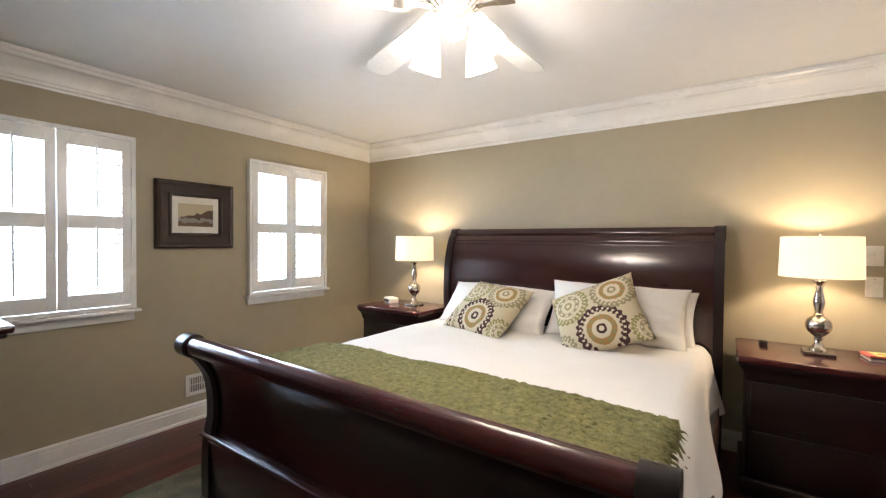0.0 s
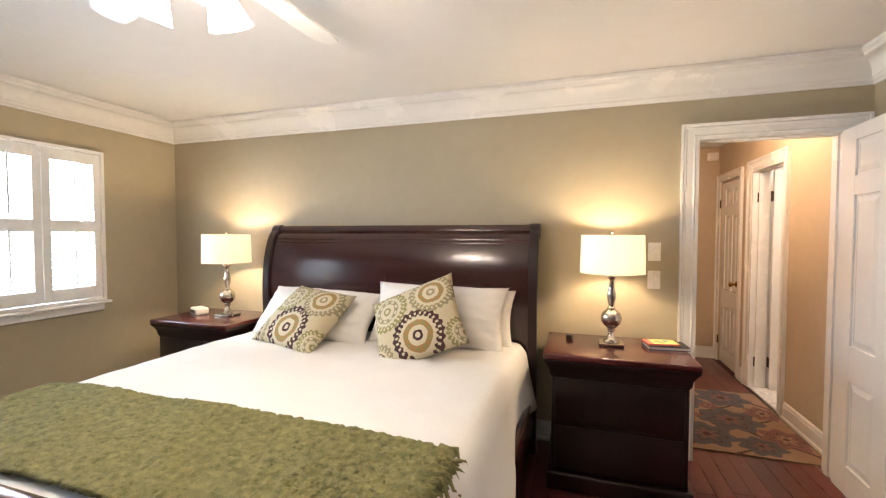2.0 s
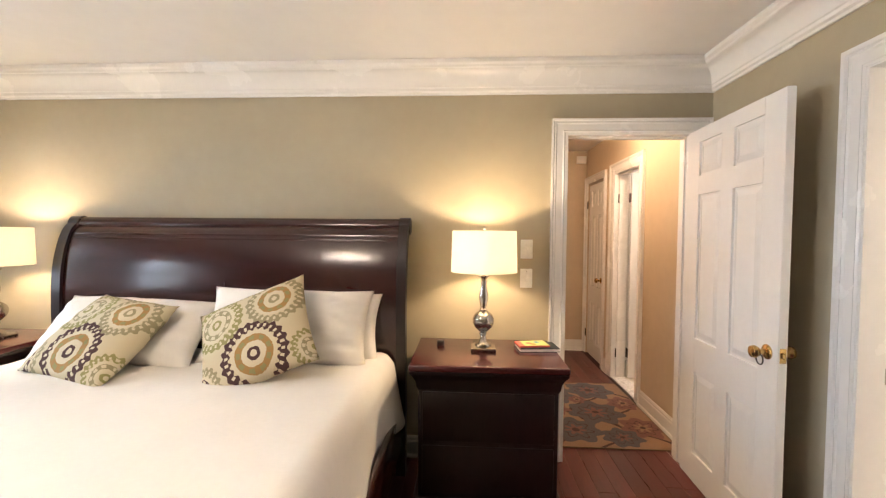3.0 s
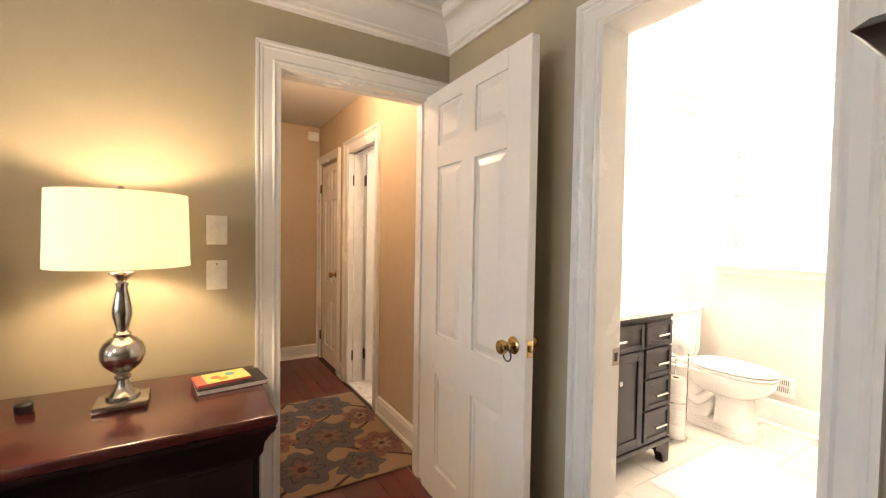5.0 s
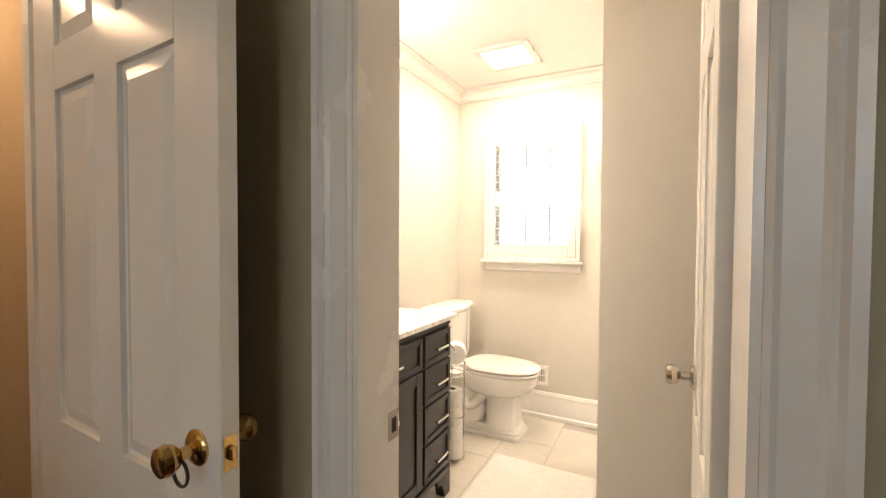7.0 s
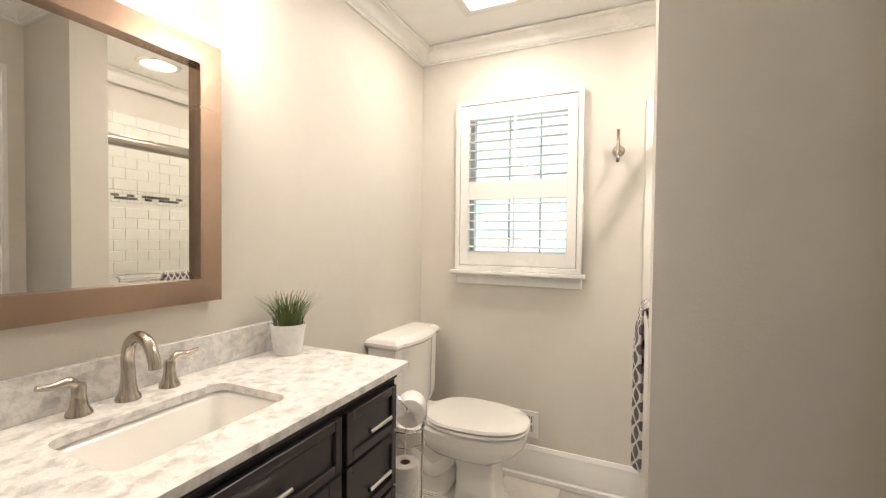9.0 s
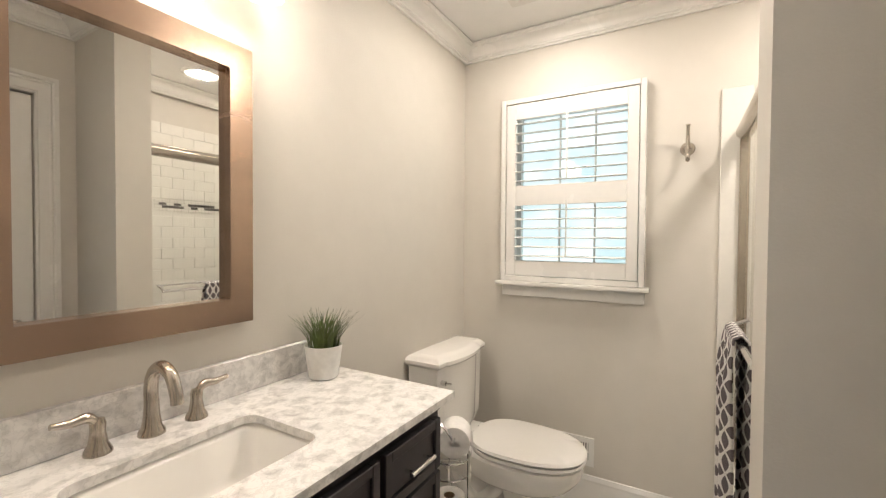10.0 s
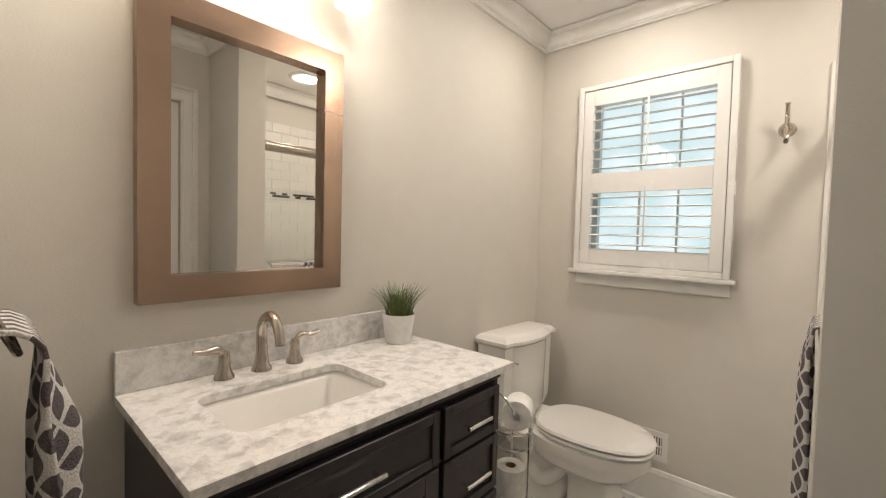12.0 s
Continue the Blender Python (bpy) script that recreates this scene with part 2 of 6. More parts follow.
def rug_fabric():
    """Tan wool runner with large slate flowers, brown stems and rose petals."""
    m = mat("floral_rug_wool", (0.42, 0.28, 0.17), 1.0, vary=0.1, bump=0.5, bump_scale=220)
    g = Net(m)
    co, sep, ns = g.n("ShaderNodeTexCoord"), g.n("ShaderNodeSeparateXYZ"), g.n("ShaderNodeTexNoise")
    g.nt.links.new(co.outputs["Object"], sep.inputs[0])
    g.nt.links.new(co.outputs["Object"], ns.inputs["Vector"])
    ns.inputs["Scale"].default_value = 9
    w = g.m("MULTIPLY", g.m("SUBTRACT", ns.outputs["Fac"], 0.5), 0.05)
    u, v = sep.outputs[0], sep.outputs[1]
    TAN, SLATE, ROSE, BROWN = (0.26, 0.16, 0.095), (0.075, 0.068, 0.072), (0.17, 0.075, 0.062), (0.05, 0.02, 0.016)
    out = TAN
    for k, (fr, ph) in enumerate(((7.0, 0.0), (9.0, 1.7), (8.0, 3.3))):
        wave = g.m("ADD", g.m("MULTIPLY", g.m("SINE", g.m("ADD", g.m("MULTIPLY", v, fr), ph)), 0.16), g.m("SUBTRACT", u, (k - 1) * 0.26))
        stem = g.m("LESS_THAN", g.m("ABSOLUTE", g.m("ADD", wave, w)), 0.016)
        out = g.blend(stem, out, BROWN)
    flowers = ((0.02, -0.05, 0.20, SLATE), (-0.26, 0.30, 0.19, SLATE), (0.10, 0.42, 0.19, SLATE), (0.28, -0.30, 0.15, ROSE), (-0.22, -0.36, 0.18, SLATE), (0.30, 0.14, 0.12, ROSE), (-0.30, 0.0, 0.12, ROSE), (0.08, -0.46, 0.13, SLATE), (-0.06, 0.20, 0.07, ROSE))
    for cx, cy, size, col in flowers:
        r, a = polar(g, u, v, cx, cy, w)
        petal = g.m("ADD", r, g.m("MULTIPLY", g.m("SINE", g.m("MULTIPLY", a, 7)), size * 0.13))
        out = g.blend(g.m("LESS_THAN", petal, size), out, col)
        out = g.blend(g.ring(petal, size * 0.56, size * 0.62), out, BROWN)
        out = g.blend(g.m("LESS_THAN", petal, size * 0.34), out, ROSE if col == SLATE else TAN)
        out = g.blend(g.m("LESS_THAN", r, size * 0.16), out, BROWN)
    g.nt.links.new(out, g.base())
    return m


def trellis_fabric():
    """Grey towel with white interlaced ogee pattern."""
    m = mat("trellis_towel", (0.16, 0.135, 0.135), 1.0, bump=0.6, bump_scale=260)
    g = Net(m)
    uv, sep = g.n("ShaderNodeUVMap"), g.n("ShaderNodeSeparateXYZ")
    g.nt.links.new(uv.outputs[0], sep.inputs[0])
    u, v = g.m("MULTIPLY", sep.outputs[0], 120.0), g.m("MULTIPLY", sep.outputs[1], 105.0)
    s = g.m("ADD", g.m("SINE", u), g.m("MULTIPLY", g.m("COSINE", v), 0.9))
    d = g.m("SUBTRACT", g.m("COSINE", g.m("MULTIPLY", u, 0.5)), g.m("MULTIPLY", g.m("SINE", g.m("MULTIPLY", v, 0.5)), 1.0))
    line = g.m("LESS_THAN", g.m("MINIMUM", g.m("ABSOLUTE", d), g.m("ABSOLUTE", g.m("ADD", g.m("COSINE", g.m("MULTIPLY", u, 0.5)), g.m("SINE", g.m("MULTIPLY", v, 0.5))))), 0.26)
    g.nt.links.new(g.blend(line, (0.12, 0.10, 0.105), (0.70, 0.68, 0.65)), g.base())
    return m


def marble():
    m = mat("white_marble", (0.62, 0.605, 0.58), 0.12, vary=0.05)
    g = Net(m)
    co, n1, n2 = g.n("ShaderNodeTexCoord"), g.n("ShaderNodeTexNoise"), g.n("ShaderNodeTexVoronoi")
    for k in (n1, ):
        g.nt.links.new(co.outputs["Object"], k.inputs["Vector"])
    n1.inputs["Scale"].default_value, n1.inputs["Detail"].default_value, n1.inputs["Distortion"].default_value = 30, 11, 0.3
    ad = g.n("ShaderNodeVectorMath")
    ad.operation = "MULTIPLY_ADD"
    g.nt.links.new(n1.outputs["Color"], ad.inputs[0])
    ad.inputs[1].default_value = (0.22, 0.22, 0.22)
    g.nt.links.new(co.outputs["Object"], ad.inputs[2])
    n2.feature = "DISTANCE_TO_EDGE"
    n2.inputs["Scale"].default_value = 17
    g.nt.links.new(ad.outputs[0], n2.inputs["Vector"])
    r1, r2 = g.n("ShaderNodeValToRGB"), g.n("ShaderNodeValToRGB")
    r1.color_ramp.elements[0].position, r1.color_ramp.elements[1].position = 0.32, 0.56
    r1.color_ramp.elements[0].color, r1.color_ramp.elements[1].color = (0.55, 0.54, 0.525, 1), (0.82, 0.805, 0.78, 1)
    g.nt.links.new(n1.outputs["Fac"], r1.inputs[0])
    r2.color_ramp.elements[0].position, r2.color_ramp.elements[1].position = 0.0, 0.09
    r2.color_ramp.elements[0].color, r2.color_ramp.elements[1].color = (0.82, 0.82, 0.82, 1), (1, 1, 1, 1)
    g.nt.links.new(n2.outputs["Distance"], r2.inputs[0])
    mx = g.n("ShaderNodeMix")
    mx.data_type, mx.blend_type = "RGBA", "MULTIPLY"
    mx.inputs[0].default_value = 0.8
    g.nt.links.new(r1.outputs[0], mx.inputs[6])
    g.nt.links.new(r2.outputs[0], mx.inputs[7])
    g.nt.links.new(mx.outputs[2], g.base())
    return m


def landscape_print():
    """Small coastal landscape: cream sky, brown hill, grey water, as bands broken by noise."""
    m = mat("landscape_print", (0.4, 0.3, 0.2), 0.6)
    g = Net(m)
    co, sep, ns = g.n("ShaderNodeTexCoord"), g.n("ShaderNodeSeparateXYZ"), g.n("ShaderNodeTexNoise")
    g.nt.links.new(co.outputs["Object"], sep.inputs[0])
    g.nt.links.new(co.outputs["Object"], ns.inputs["Vector"])
    ns.inputs["Scale"].default_value, ns.inputs["Detail"].default_value = 28, 8
    w = g.m("MULTIPLY", g.m("SUBTRACT", ns.outputs["Fac"], 0.5), 0.07)
    h = g.m("ADD", sep.outputs[2], w)
    hill = g.m("SUBTRACT", h, g.m("MULTIPLY", sep.outputs[1], 0.32))
    out = g.blend(g.m("LESS_THAN", hill, 0.01), (0.50, 0.42, 0.27), (0.085, 0.045, 0.022))
    out = g.blend(g.m("LESS_THAN", h, -0.028), out, (0.26, 0.24, 0.20))
    out = g.blend(g.m("LESS_THAN", h, -0.055), out, (0.13, 0.075, 0.035))
    g.nt.links.new(out, g.base())
    return m


MEDALLION, RUGWOOL, TRELLIS, MARBLE, PRINT = medallion_fabric(), rug_fabric(), trellis_fabric(), marble(), landscape_print()
THROW = mat("green_knit", (0.235, 0.222, 0.085), 1.0, vary=0.3, scale=40, bump=1.0, bump_scale=95)
BEDRUG = mat("olive_grey_rug", (0.17, 0.15, 0.10), 1.0, vary=0.5, scale=9, bump=0.5, bump_scale=150, second=(0.05, 0.05, 0.045))


def backdrop_material():
    m = bpy.data.materials.new("bright_garden")
    m.use_nodes = True
    nt = m.node_tree
    nt.nodes.remove(nt.nodes["Principled BSDF"])
    co, ns, rp, em = [nt.nodes.new(k) for k in ("ShaderNodeTexCoord", "ShaderNodeTexNoise", "ShaderNodeValToRGB", "ShaderNodeEmission")]
    ns.inputs["Scale"].default_value, ns.inputs["Detail"].default_value = 3.0, 8
    nt.links.new(co.outputs["Object"], ns.inputs["Vector"])
    rp.color_ramp.elements[0].position, rp.color_ramp.elements[1].position = 0.35, 0.6
    rp.color_ramp.elements[0].color, rp.color_ramp.elements[1].color = (0.50, 0.72, 0.76, 1), (0.84, 0.96, 1.0, 1)
    nt.links.new(ns.outputs["Fac"], rp.inputs[0])
    nt.links.new(rp.outputs[0], em.inputs[0])
    em.inputs[1].default_value = 3.8
    nt.links.new(em.outputs[0], nt.nodes["Material Output"].inputs[0])
    return m


GARDEN = backdrop_material()


# ---- mesh helpers ----
def box(bm, x0, x1, y0, y1, z0, z1, bevel=0.0, seg=2):
    vs = [bm.verts.new(p) for p in ((x0, y0, z0), (x1, y0, z0), (x1, y1, z0), (x0, y1, z0), (x0, y0, z1), (x1, y0, z1), (x1, y1, z1), (x0, y1, z1))]
    fs = [bm.faces.new([vs[i] for i in f]) for f in ((3, 2, 1, 0), (4, 5, 6, 7), (0, 1, 5, 4), (1, 2, 6, 5), (2, 3, 7, 6), (3, 0, 4, 7))]
    if bevel:
        bmesh.ops.bevel(bm, geom=list({e for f in fs for e in f.edges}), offset=bevel, segments=seg, profile=0.5, affect="EDGES")
    return bm


def B(*a, **k):
    return box(bmesh.new(), *a, **k)


def prism(bm, pts, axis, a0, a1):
    """Extrudes a closed outline along an axis. pts are the other two coordinates in order."""
    def at(p, a):
        return {"x": (a, p[0], p[1]), "y": (p[0], a, p[1]), "z": (p[0], p[1], a)}[axis]
    lo = [bm.verts.new(at(p, a0)) for p in pts]
    hi = [bm.verts.new(at(p, a1)) for p in pts]
    fs = [bm.faces.new(lo), bm.faces.new(hi)]
    for i in range(len(pts)):
        j = (i + 1) % len(pts)
        fs.append(bm.faces.new((lo[i], lo[j], hi[j], hi[i])))
    bmesh.ops.recalc_face_normals(bm, faces=fs)
    return bm


def lathe(bm, prof, cx=0.0, cy=0.0, seg=28, sx=1.0, sy=1.0):
    rings = []
    for r, z in prof:
        rings.append([bm.verts.new((cx + sx * r * math.cos(2 * math.pi * i / seg), cy + sy * r * math.sin(2 * math.pi * i / seg), z)) for i in range(seg)])
    fs = []
    for a, b in zip(rings, rings[1:]):
        for i in range(seg):
            j = (i + 1) % seg
            fs.append(bm.faces.new((a[i], a[j], b[j], b[i])))
    fs.append(bm.faces.new(rings[0]))
    fs.append(bm.faces.new(rings[-1]))
    bmesh.ops.recalc_face_normals(bm, faces=fs)
    return bm


def tube(bm, pts, r, seg=10, closed=False):
    pts = [Vector(p) for p in pts]
    rad = r if isinstance(r, (list, tuple)) else [r] * len(pts)
    rings = []
    side = None
    for i, p in enumerate(pts):
        if closed:
            d = (pts[(i + 1) % len(pts)] - pts[i - 1]).normalized()
        else:
            d = (pts[min(i + 1, len(pts) - 1)] - pts[max(i - 1, 0)]).normalized()
        if side is None:
            side = d.orthogonal().normalized()
        side = (side - d * side.dot(d)).normalized()
        up = d.cross(side)
        rings.append([bm.verts.new(p + rad[i] * (math.cos(2 * math.pi * k / seg) * side + math.sin(2 * math.pi * k / seg) * up)) for k in range(seg)])
    fs = []
    pairs = list(zip(rings, rings[1:])) + ([(rings[-1], rings[0])] if closed else [])
    for a, b in pairs:
        for k in range(seg):
            j = (k + 1) % seg
            fs.append(bm.faces.new((a[k], a[j], b[j], b[k])))
    if not closed:
        fs += [bm.faces.new(rings[0]), bm.faces.new(rings[-1])]
    bmesh.ops.recalc_face_normals(bm, faces=fs)
    return bm


def spline(pts, n=8):
    """Smooth line through points."""
    P = [Vector(p) for p in pts]
    P = [P[0] * 2 - P[1]] + P + [P[-1] * 2 - P[-2]]
    out = []
    for i in range(1, len(P) - 2):
        for k in range(n):
            t = k / n
            a, b, c, d = P[i - 1:i + 3]
            out.append(0.5 * ((2 * b) + (c - a) * t + (2 * a - 5 * b + 4 * c - d) * t * t + (3 * b - a - 3 * c + d) * t ** 3))
    return out + [P[-2]]


def finish(name, bm, material, smooth=0.6):
    bmesh.ops.recalc_face_normals(bm, faces=bm.faces)
    me = bpy.data.meshes.new(name)
    bm.to_mesh(me)
    bm.free()
    me.materials.append(material)
    if smooth:
        me.polygons.foreach_set("use_smooth", [True] * len(me.polygons))
        me.set_sharp_from_angle(angle=smooth)
    return me


def part(name, bm, material, parent=None, label="", smooth=0.6, where=None):
    ob = new(name, finish(name, bm, material, smooth))
    if parent is not None:
        ob.parent = parent
    if where is not None:
        ob.matrix_basis = where
    if label:
        tagged(ob, label)
    return ob


def thing(name, label, category, group="", where=None):
    ob = tagged(new(name), label, category, group)
    ob.empty_display_size = 0.05
    if where is not None:
        ob.matrix_basis = where
    return ob


def structure(name, bm, material, label, category="", smooth=0.0):
    return tagged(part(name, bm, material, smooth=smooth), label, category or name.split("_")[0], kind="structure")


# ---- the rooms ----
LX, BACK, H = -5.13, -4.7, 2.44
HALLX, HALLY = -1.05, 2.58
BX, BY, HB = 2.345, -0.045, 2.42
SOUTH = -1.68
TUBY = -2.12


def wall_x(bm, x0, x1, y0, y1, z0, z1, holes=()):
    """A wall that runs along y, cut by holes (ya, yb, za, zb), in order of y."""
    y = y0
    for ya, yb, za, zb in holes:
        box(bm, x0, x1, y, ya, z0, z1)
        if za > z0:
            box(bm, x0, x1, ya, yb, z0, za)
        if zb < z1:
            box(bm, x0, x1, ya, yb, zb, z1)
        y = yb
    box(bm, x0, x1, y, y1, z0, z1)
    return bm


def wall_y(bm, y0, y1, x0, x1, z0, z1, holes=()):
    x = x0
    for xa, xb, za, zb in holes:
        box(bm, x, xa, y0, y1, z0, z1)
        if za > z0:
            box(bm, xa, xb, y0, y1, z0, za)
        if zb < z1:
            box(bm, xa, xb, y0, y1, zb, z1)
        x = xb
    box(bm, x, x1, y0, y1, z0, z1)
    return bm


DOORH = (-0.865, -0.105)
DOORB = (-1.576, -0.962)
DOOR2 = (1.0, 1.62)
W1, W2 = (-3.017, -2.297), (-1.414, -0.684)
structure("wall_west", wall_x(bmesh.new(), LX - 0.16, LX, BACK - 0.12, 0.12, 0, H, ((*W1, 0.93, 2.03), (*W2, 0.93, 2.03))), WALL, "olive green painted wall with two windows")
structure("wall_north", wall_y(bmesh.new(), 0.0, 0.06, LX, 0.0, 0, H, ((*DOORH, 0, 2.03), )), WALL, "olive green painted wall behind the bed")
structure("wall_south", wall_y(bmesh.new(), BACK - 0.12, BACK, LX, 0.12, 0, H), WALL, "olive green painted back wall")
structure("wall_east", wall_x(bmesh.new(), 0.0, 0.06, BACK, 0.06, 0, H, ((*DOORB, 0, 2.03), )), WALL, "olive green painted wall beside the bathroom door")
structure("wall_hall_south", wall_y(bmesh.new(), 0.06, 0.12, HALLX - 0.12, 0.0, 0, H, ((*DOORH, 0, 2.03), )), HALLWALL, "tan painted hall wall around the bedroom door")
structure("wall_hall_east", wall_x(bmesh.new(), 0.0, 0.12, 0.06, HALLY + 0.12, 0, H, ((*DOOR2, 0, 2.03), (1.92, 2.50, 0, 2.03))), HALLWALL, "tan painted hall wall with two doors")
structure("wall_hall_north", wall_y(bmesh.new(), HALLY, HALLY + 0.12, HALLX - 0.12, 0.0, 0, H), HALLWALL, "tan painted wall at the end of the hall")
structure("wall_hall_west", wall_x(bmesh.new(), HALLX - 0.12, HALLX, 0.12, HALLY, 0, H), HALLWALL, "tan painted hall wall")
structure("wall_bath_west", wall_x(bmesh.new(), 0.06, 0.12, SOUTH - 0.1, BY, 0, H, ((*DOORB, 0, 2.03), )), BATHWALL, "pale grey painted bathroom wall around the door")
structure("wall_bath_north", wall_y(bmesh.new(), BY, BY + 0.12, 0.06, BX, 0, H), BATHWALL, "pale grey painted wall behind the vanity")
structure("wall_bath_east", wall_x(bmesh.new(), BX, BX + 0.16, TUBY - 0.12, BY + 0.12, 0, H, ((-0.953, -0.316, 1.165, 2.05), )), BATHWALL, "pale grey painted bathroom wall with one window")
structure("wall_bath_south", wall_y(bmesh.new(), SOUTH - 0.1, SOUTH, 0.12, 1.13, 0, H, ((0.40, 0.97, 0, 2.03), )), BATHWALL, "pale grey painted wall with a closet door")
structure("wall_partition", B(1.13, 1.28, TUBY - 0.12, -1.255, 0, H), BATHWALL, "pale grey painted partition beside the shower")
structure("wall_shower_back", B(1.28, BX, TUBY - 0.12, TUBY - 0.02, 0, H), BATHWALL, "pale painted wall behind the shower tiles")
structure("wall_closet_back", B(0.12, 1.13, -2.3, -2.2, 0, H), BATHWALL, "plain closet back wall")
structure("wall_second_bath", box(box(box(box(bmesh.new(), 0.12, 1.9, 2.2, 2.3, 0, H), 1.9, 2.0, 0.06, 2.3, 0, H), 0.12, 0.75, 2.3, 2.36, 0, H), 0.75, 0.8, 2.3, 2.7, 0, H), BATHWALL, "plain pale wall of the second bathroom")
structure("ceiling_bedroom", B(LX - 0.16, 0.06, BACK - 0.12, 0.06, H, H + 0.1), CEIL, "white painted bedroom ceiling", "ceiling")
structure("ceiling_hall", B(HALLX - 0.12, 0.06, 0.06, HALLY + 0.12, H, H + 0.1), CEIL, "cream painted hall ceiling", "ceiling")
structure("ceiling_bath", B(0.06, BX + 0.16, TUBY - 0.2, 2.7, HB, H + 0.1), CEIL, "white painted bathroom ceiling", "ceiling")
floor_b = structure("floor", B(LX - 0.16, 0.06, BACK - 0.12, HALLY + 0.12, -0.1, -0.004), SUBFLOOR, "dark cherry hardwood floor of narrow planks")
floor_t = structure("floor_bath", B(0.06, BX + 0.16, TUBY - 0.2, 2.7, -0.1, -0.004), GROUT, "pale ceramic tile bathroom floor", "floor")


def sweep_rect(name, prof, x0, x1, y0, y1, material, label):
    """A moulding round a rectangular room. prof: (distance from the wall, height)."""
    bm = bmesh.new()
    rings = [[bm.verts.new(p) for p in ((x0 + d, y0 + d, z), (x1 - d, y0 + d, z), (x1 - d, y1 - d, z), (x0 + d, y1 - d, z))] for d, z in prof]
    n = len(prof)
    for i in range(n):
        a, b = rings[i], rings[(i + 1) % n]
        for k in range(4):
            j = (k + 1) % 4
            bm.faces.new((a[k], a[j], b[j], b[k]))
    return tagged(part(name, bm, material, smooth=0.35), label, "moulding", kind="structure")


def crown(s, top=H):
    """Stacked crown moulding, s the drop below the ceiling."""
    pts = [(0.001, top - s), (0.014, top - s), (0.016, top - s * 0.93), (0.026, top - s * 0.89), (0.026, top - s * 0.80), (0.031, top - s * 0.77)]
    for k in range(7):
        a = radians(90 * k / 6)
        pts.append((0.031 + s * 0.42 * (1 - math.cos(a)), top - s * 0.77 + s * 0.48 * math.sin(a)))
    pts += [(s * 0.42 + 0.038, top - s * 0.26), (s * 0.42 + 0.04, top - s * 0.20), (s * 0.42 + 0.052, top - s * 0.14), (s * 0.42 + 0.052, top - 0.003), (0.001, top - 0.003)]
    return pts


sweep_rect("trim_crown_bedroom", crown(0.177), LX, 0.0, BACK, 0.0, TRIM, "white glossy stacked crown moulding")
bmc = bmesh.new()
PC = crown(0.082, HB)
prism(bmc, [(BY - d, z) for d, z in PC], "x", 0.12, BX)
prism(bmc, [(BX - d, z) for d, z in PC], "y", -1.33, BY)
prism(bmc, [(0.12 + d, z) for d, z in PC], "y", SOUTH, BY)
prism(bmc, [(SOUTH + d, z) for d, z in PC], "x", 0.12, 1.13)
prism(bmc, [(1.13 - d, z) for d, z in PC], "y", SOUTH, -1.255)
prism(bmc, [(TUBY + 0.012 + d, z) for d, z in PC], "x", 1.28, BX)
tagged(part("trim_crown_bath", bmc, TRIM, smooth=0.35), "white crown moulding round the bathroom", "moulding", kind="structure")

BASE = [(0.001, 0.001), (0.026, 0.001), (0.024, 0.018), (0.015, 0.024), (0.015, 0.098), (0.011, 0.108), (0.012, 0.118), (0.006, 0.132), (0.001, 0.134)]


def baseboard(runs, material, label, scale=1.0):
    bm = bmesh.new()
    for axis, wall, sign, a0, a1 in runs:
        prism(bm, [(wall + sign * d, z * scale) for d, z in BASE], axis, a0, a1)
    return tagged(part("baseboard", bm, material, smooth=0.35), label, "baseboard", kind="structure")


baseboard((("y", LX, 1, BACK, 0.0), ("x", 0.0, -1, LX, -0.95), ("y", 0.0, -1, BACK, -1.66), ("y", 0.0, -1, -0.89, 0.0), ("x", BACK, 1, LX, 0)), TRIM, "white baseboard round the bedroom")
baseboard((("y", 0.0, -1, 0.12, 0.91), ("y", 0.0, -1, 1.71, 1.83), ("x", HALLY, -1, HALLX, 0.0), ("y", HALLX, 1, 0.12, HALLY)), TRIM, "white baseboard along the hall")
baseboard((("y", BX, -1, -1.30, BY), ("x", BY, -1, 0.12, BX), ("y", 0.12, 1, -0.945, BY), ("y", 1.13, -1, SOUTH, -1.255)), TRIM, "tall white baseboard in the bathroom", 1.42)


def casing(name, axis, face, sign, a0, a1, top, label, w=0.088):
    """Door casing with a back band, on the plane `face`, round an opening a0..a1."""
    bm = bmesh.new()
    prof = [(0.0, 0.0), (0.0, 0.010), (0.008, 0.014), (0.016, 0.010), (0.05, 0.014), (0.058, 0.019), (0.066, 0.015), (0.072, 0.024), (w, 0.026), (w, 0.0)]
    n = len(prof)

    def at(u, z, d):
        return (face + sign * (d + 0.001), u, z) if axis == "y" else (u, face + sign * (d + 0.001), z)
    rows = []
    for o, d in prof:
        rows.append([bm.verts.new(at(*p, d)) for p in ((a0 - o, 0.0), (a0 - o, top + o), (a1 + o, top + o), (a1 + o, 0.0))])
    for i in range(n):
        a, b = rows[i], rows[(i + 1) % n]
        for k in range(3):
            bm.faces.new((a[k], a[k + 1], b[k + 1], b[k]))
    for k in (0, 3):
        bm.faces.new([r[k] for r in rows])
    return tagged(part(name, bm, TRIM, smooth=0.35), label, "door casing", kind="structure")


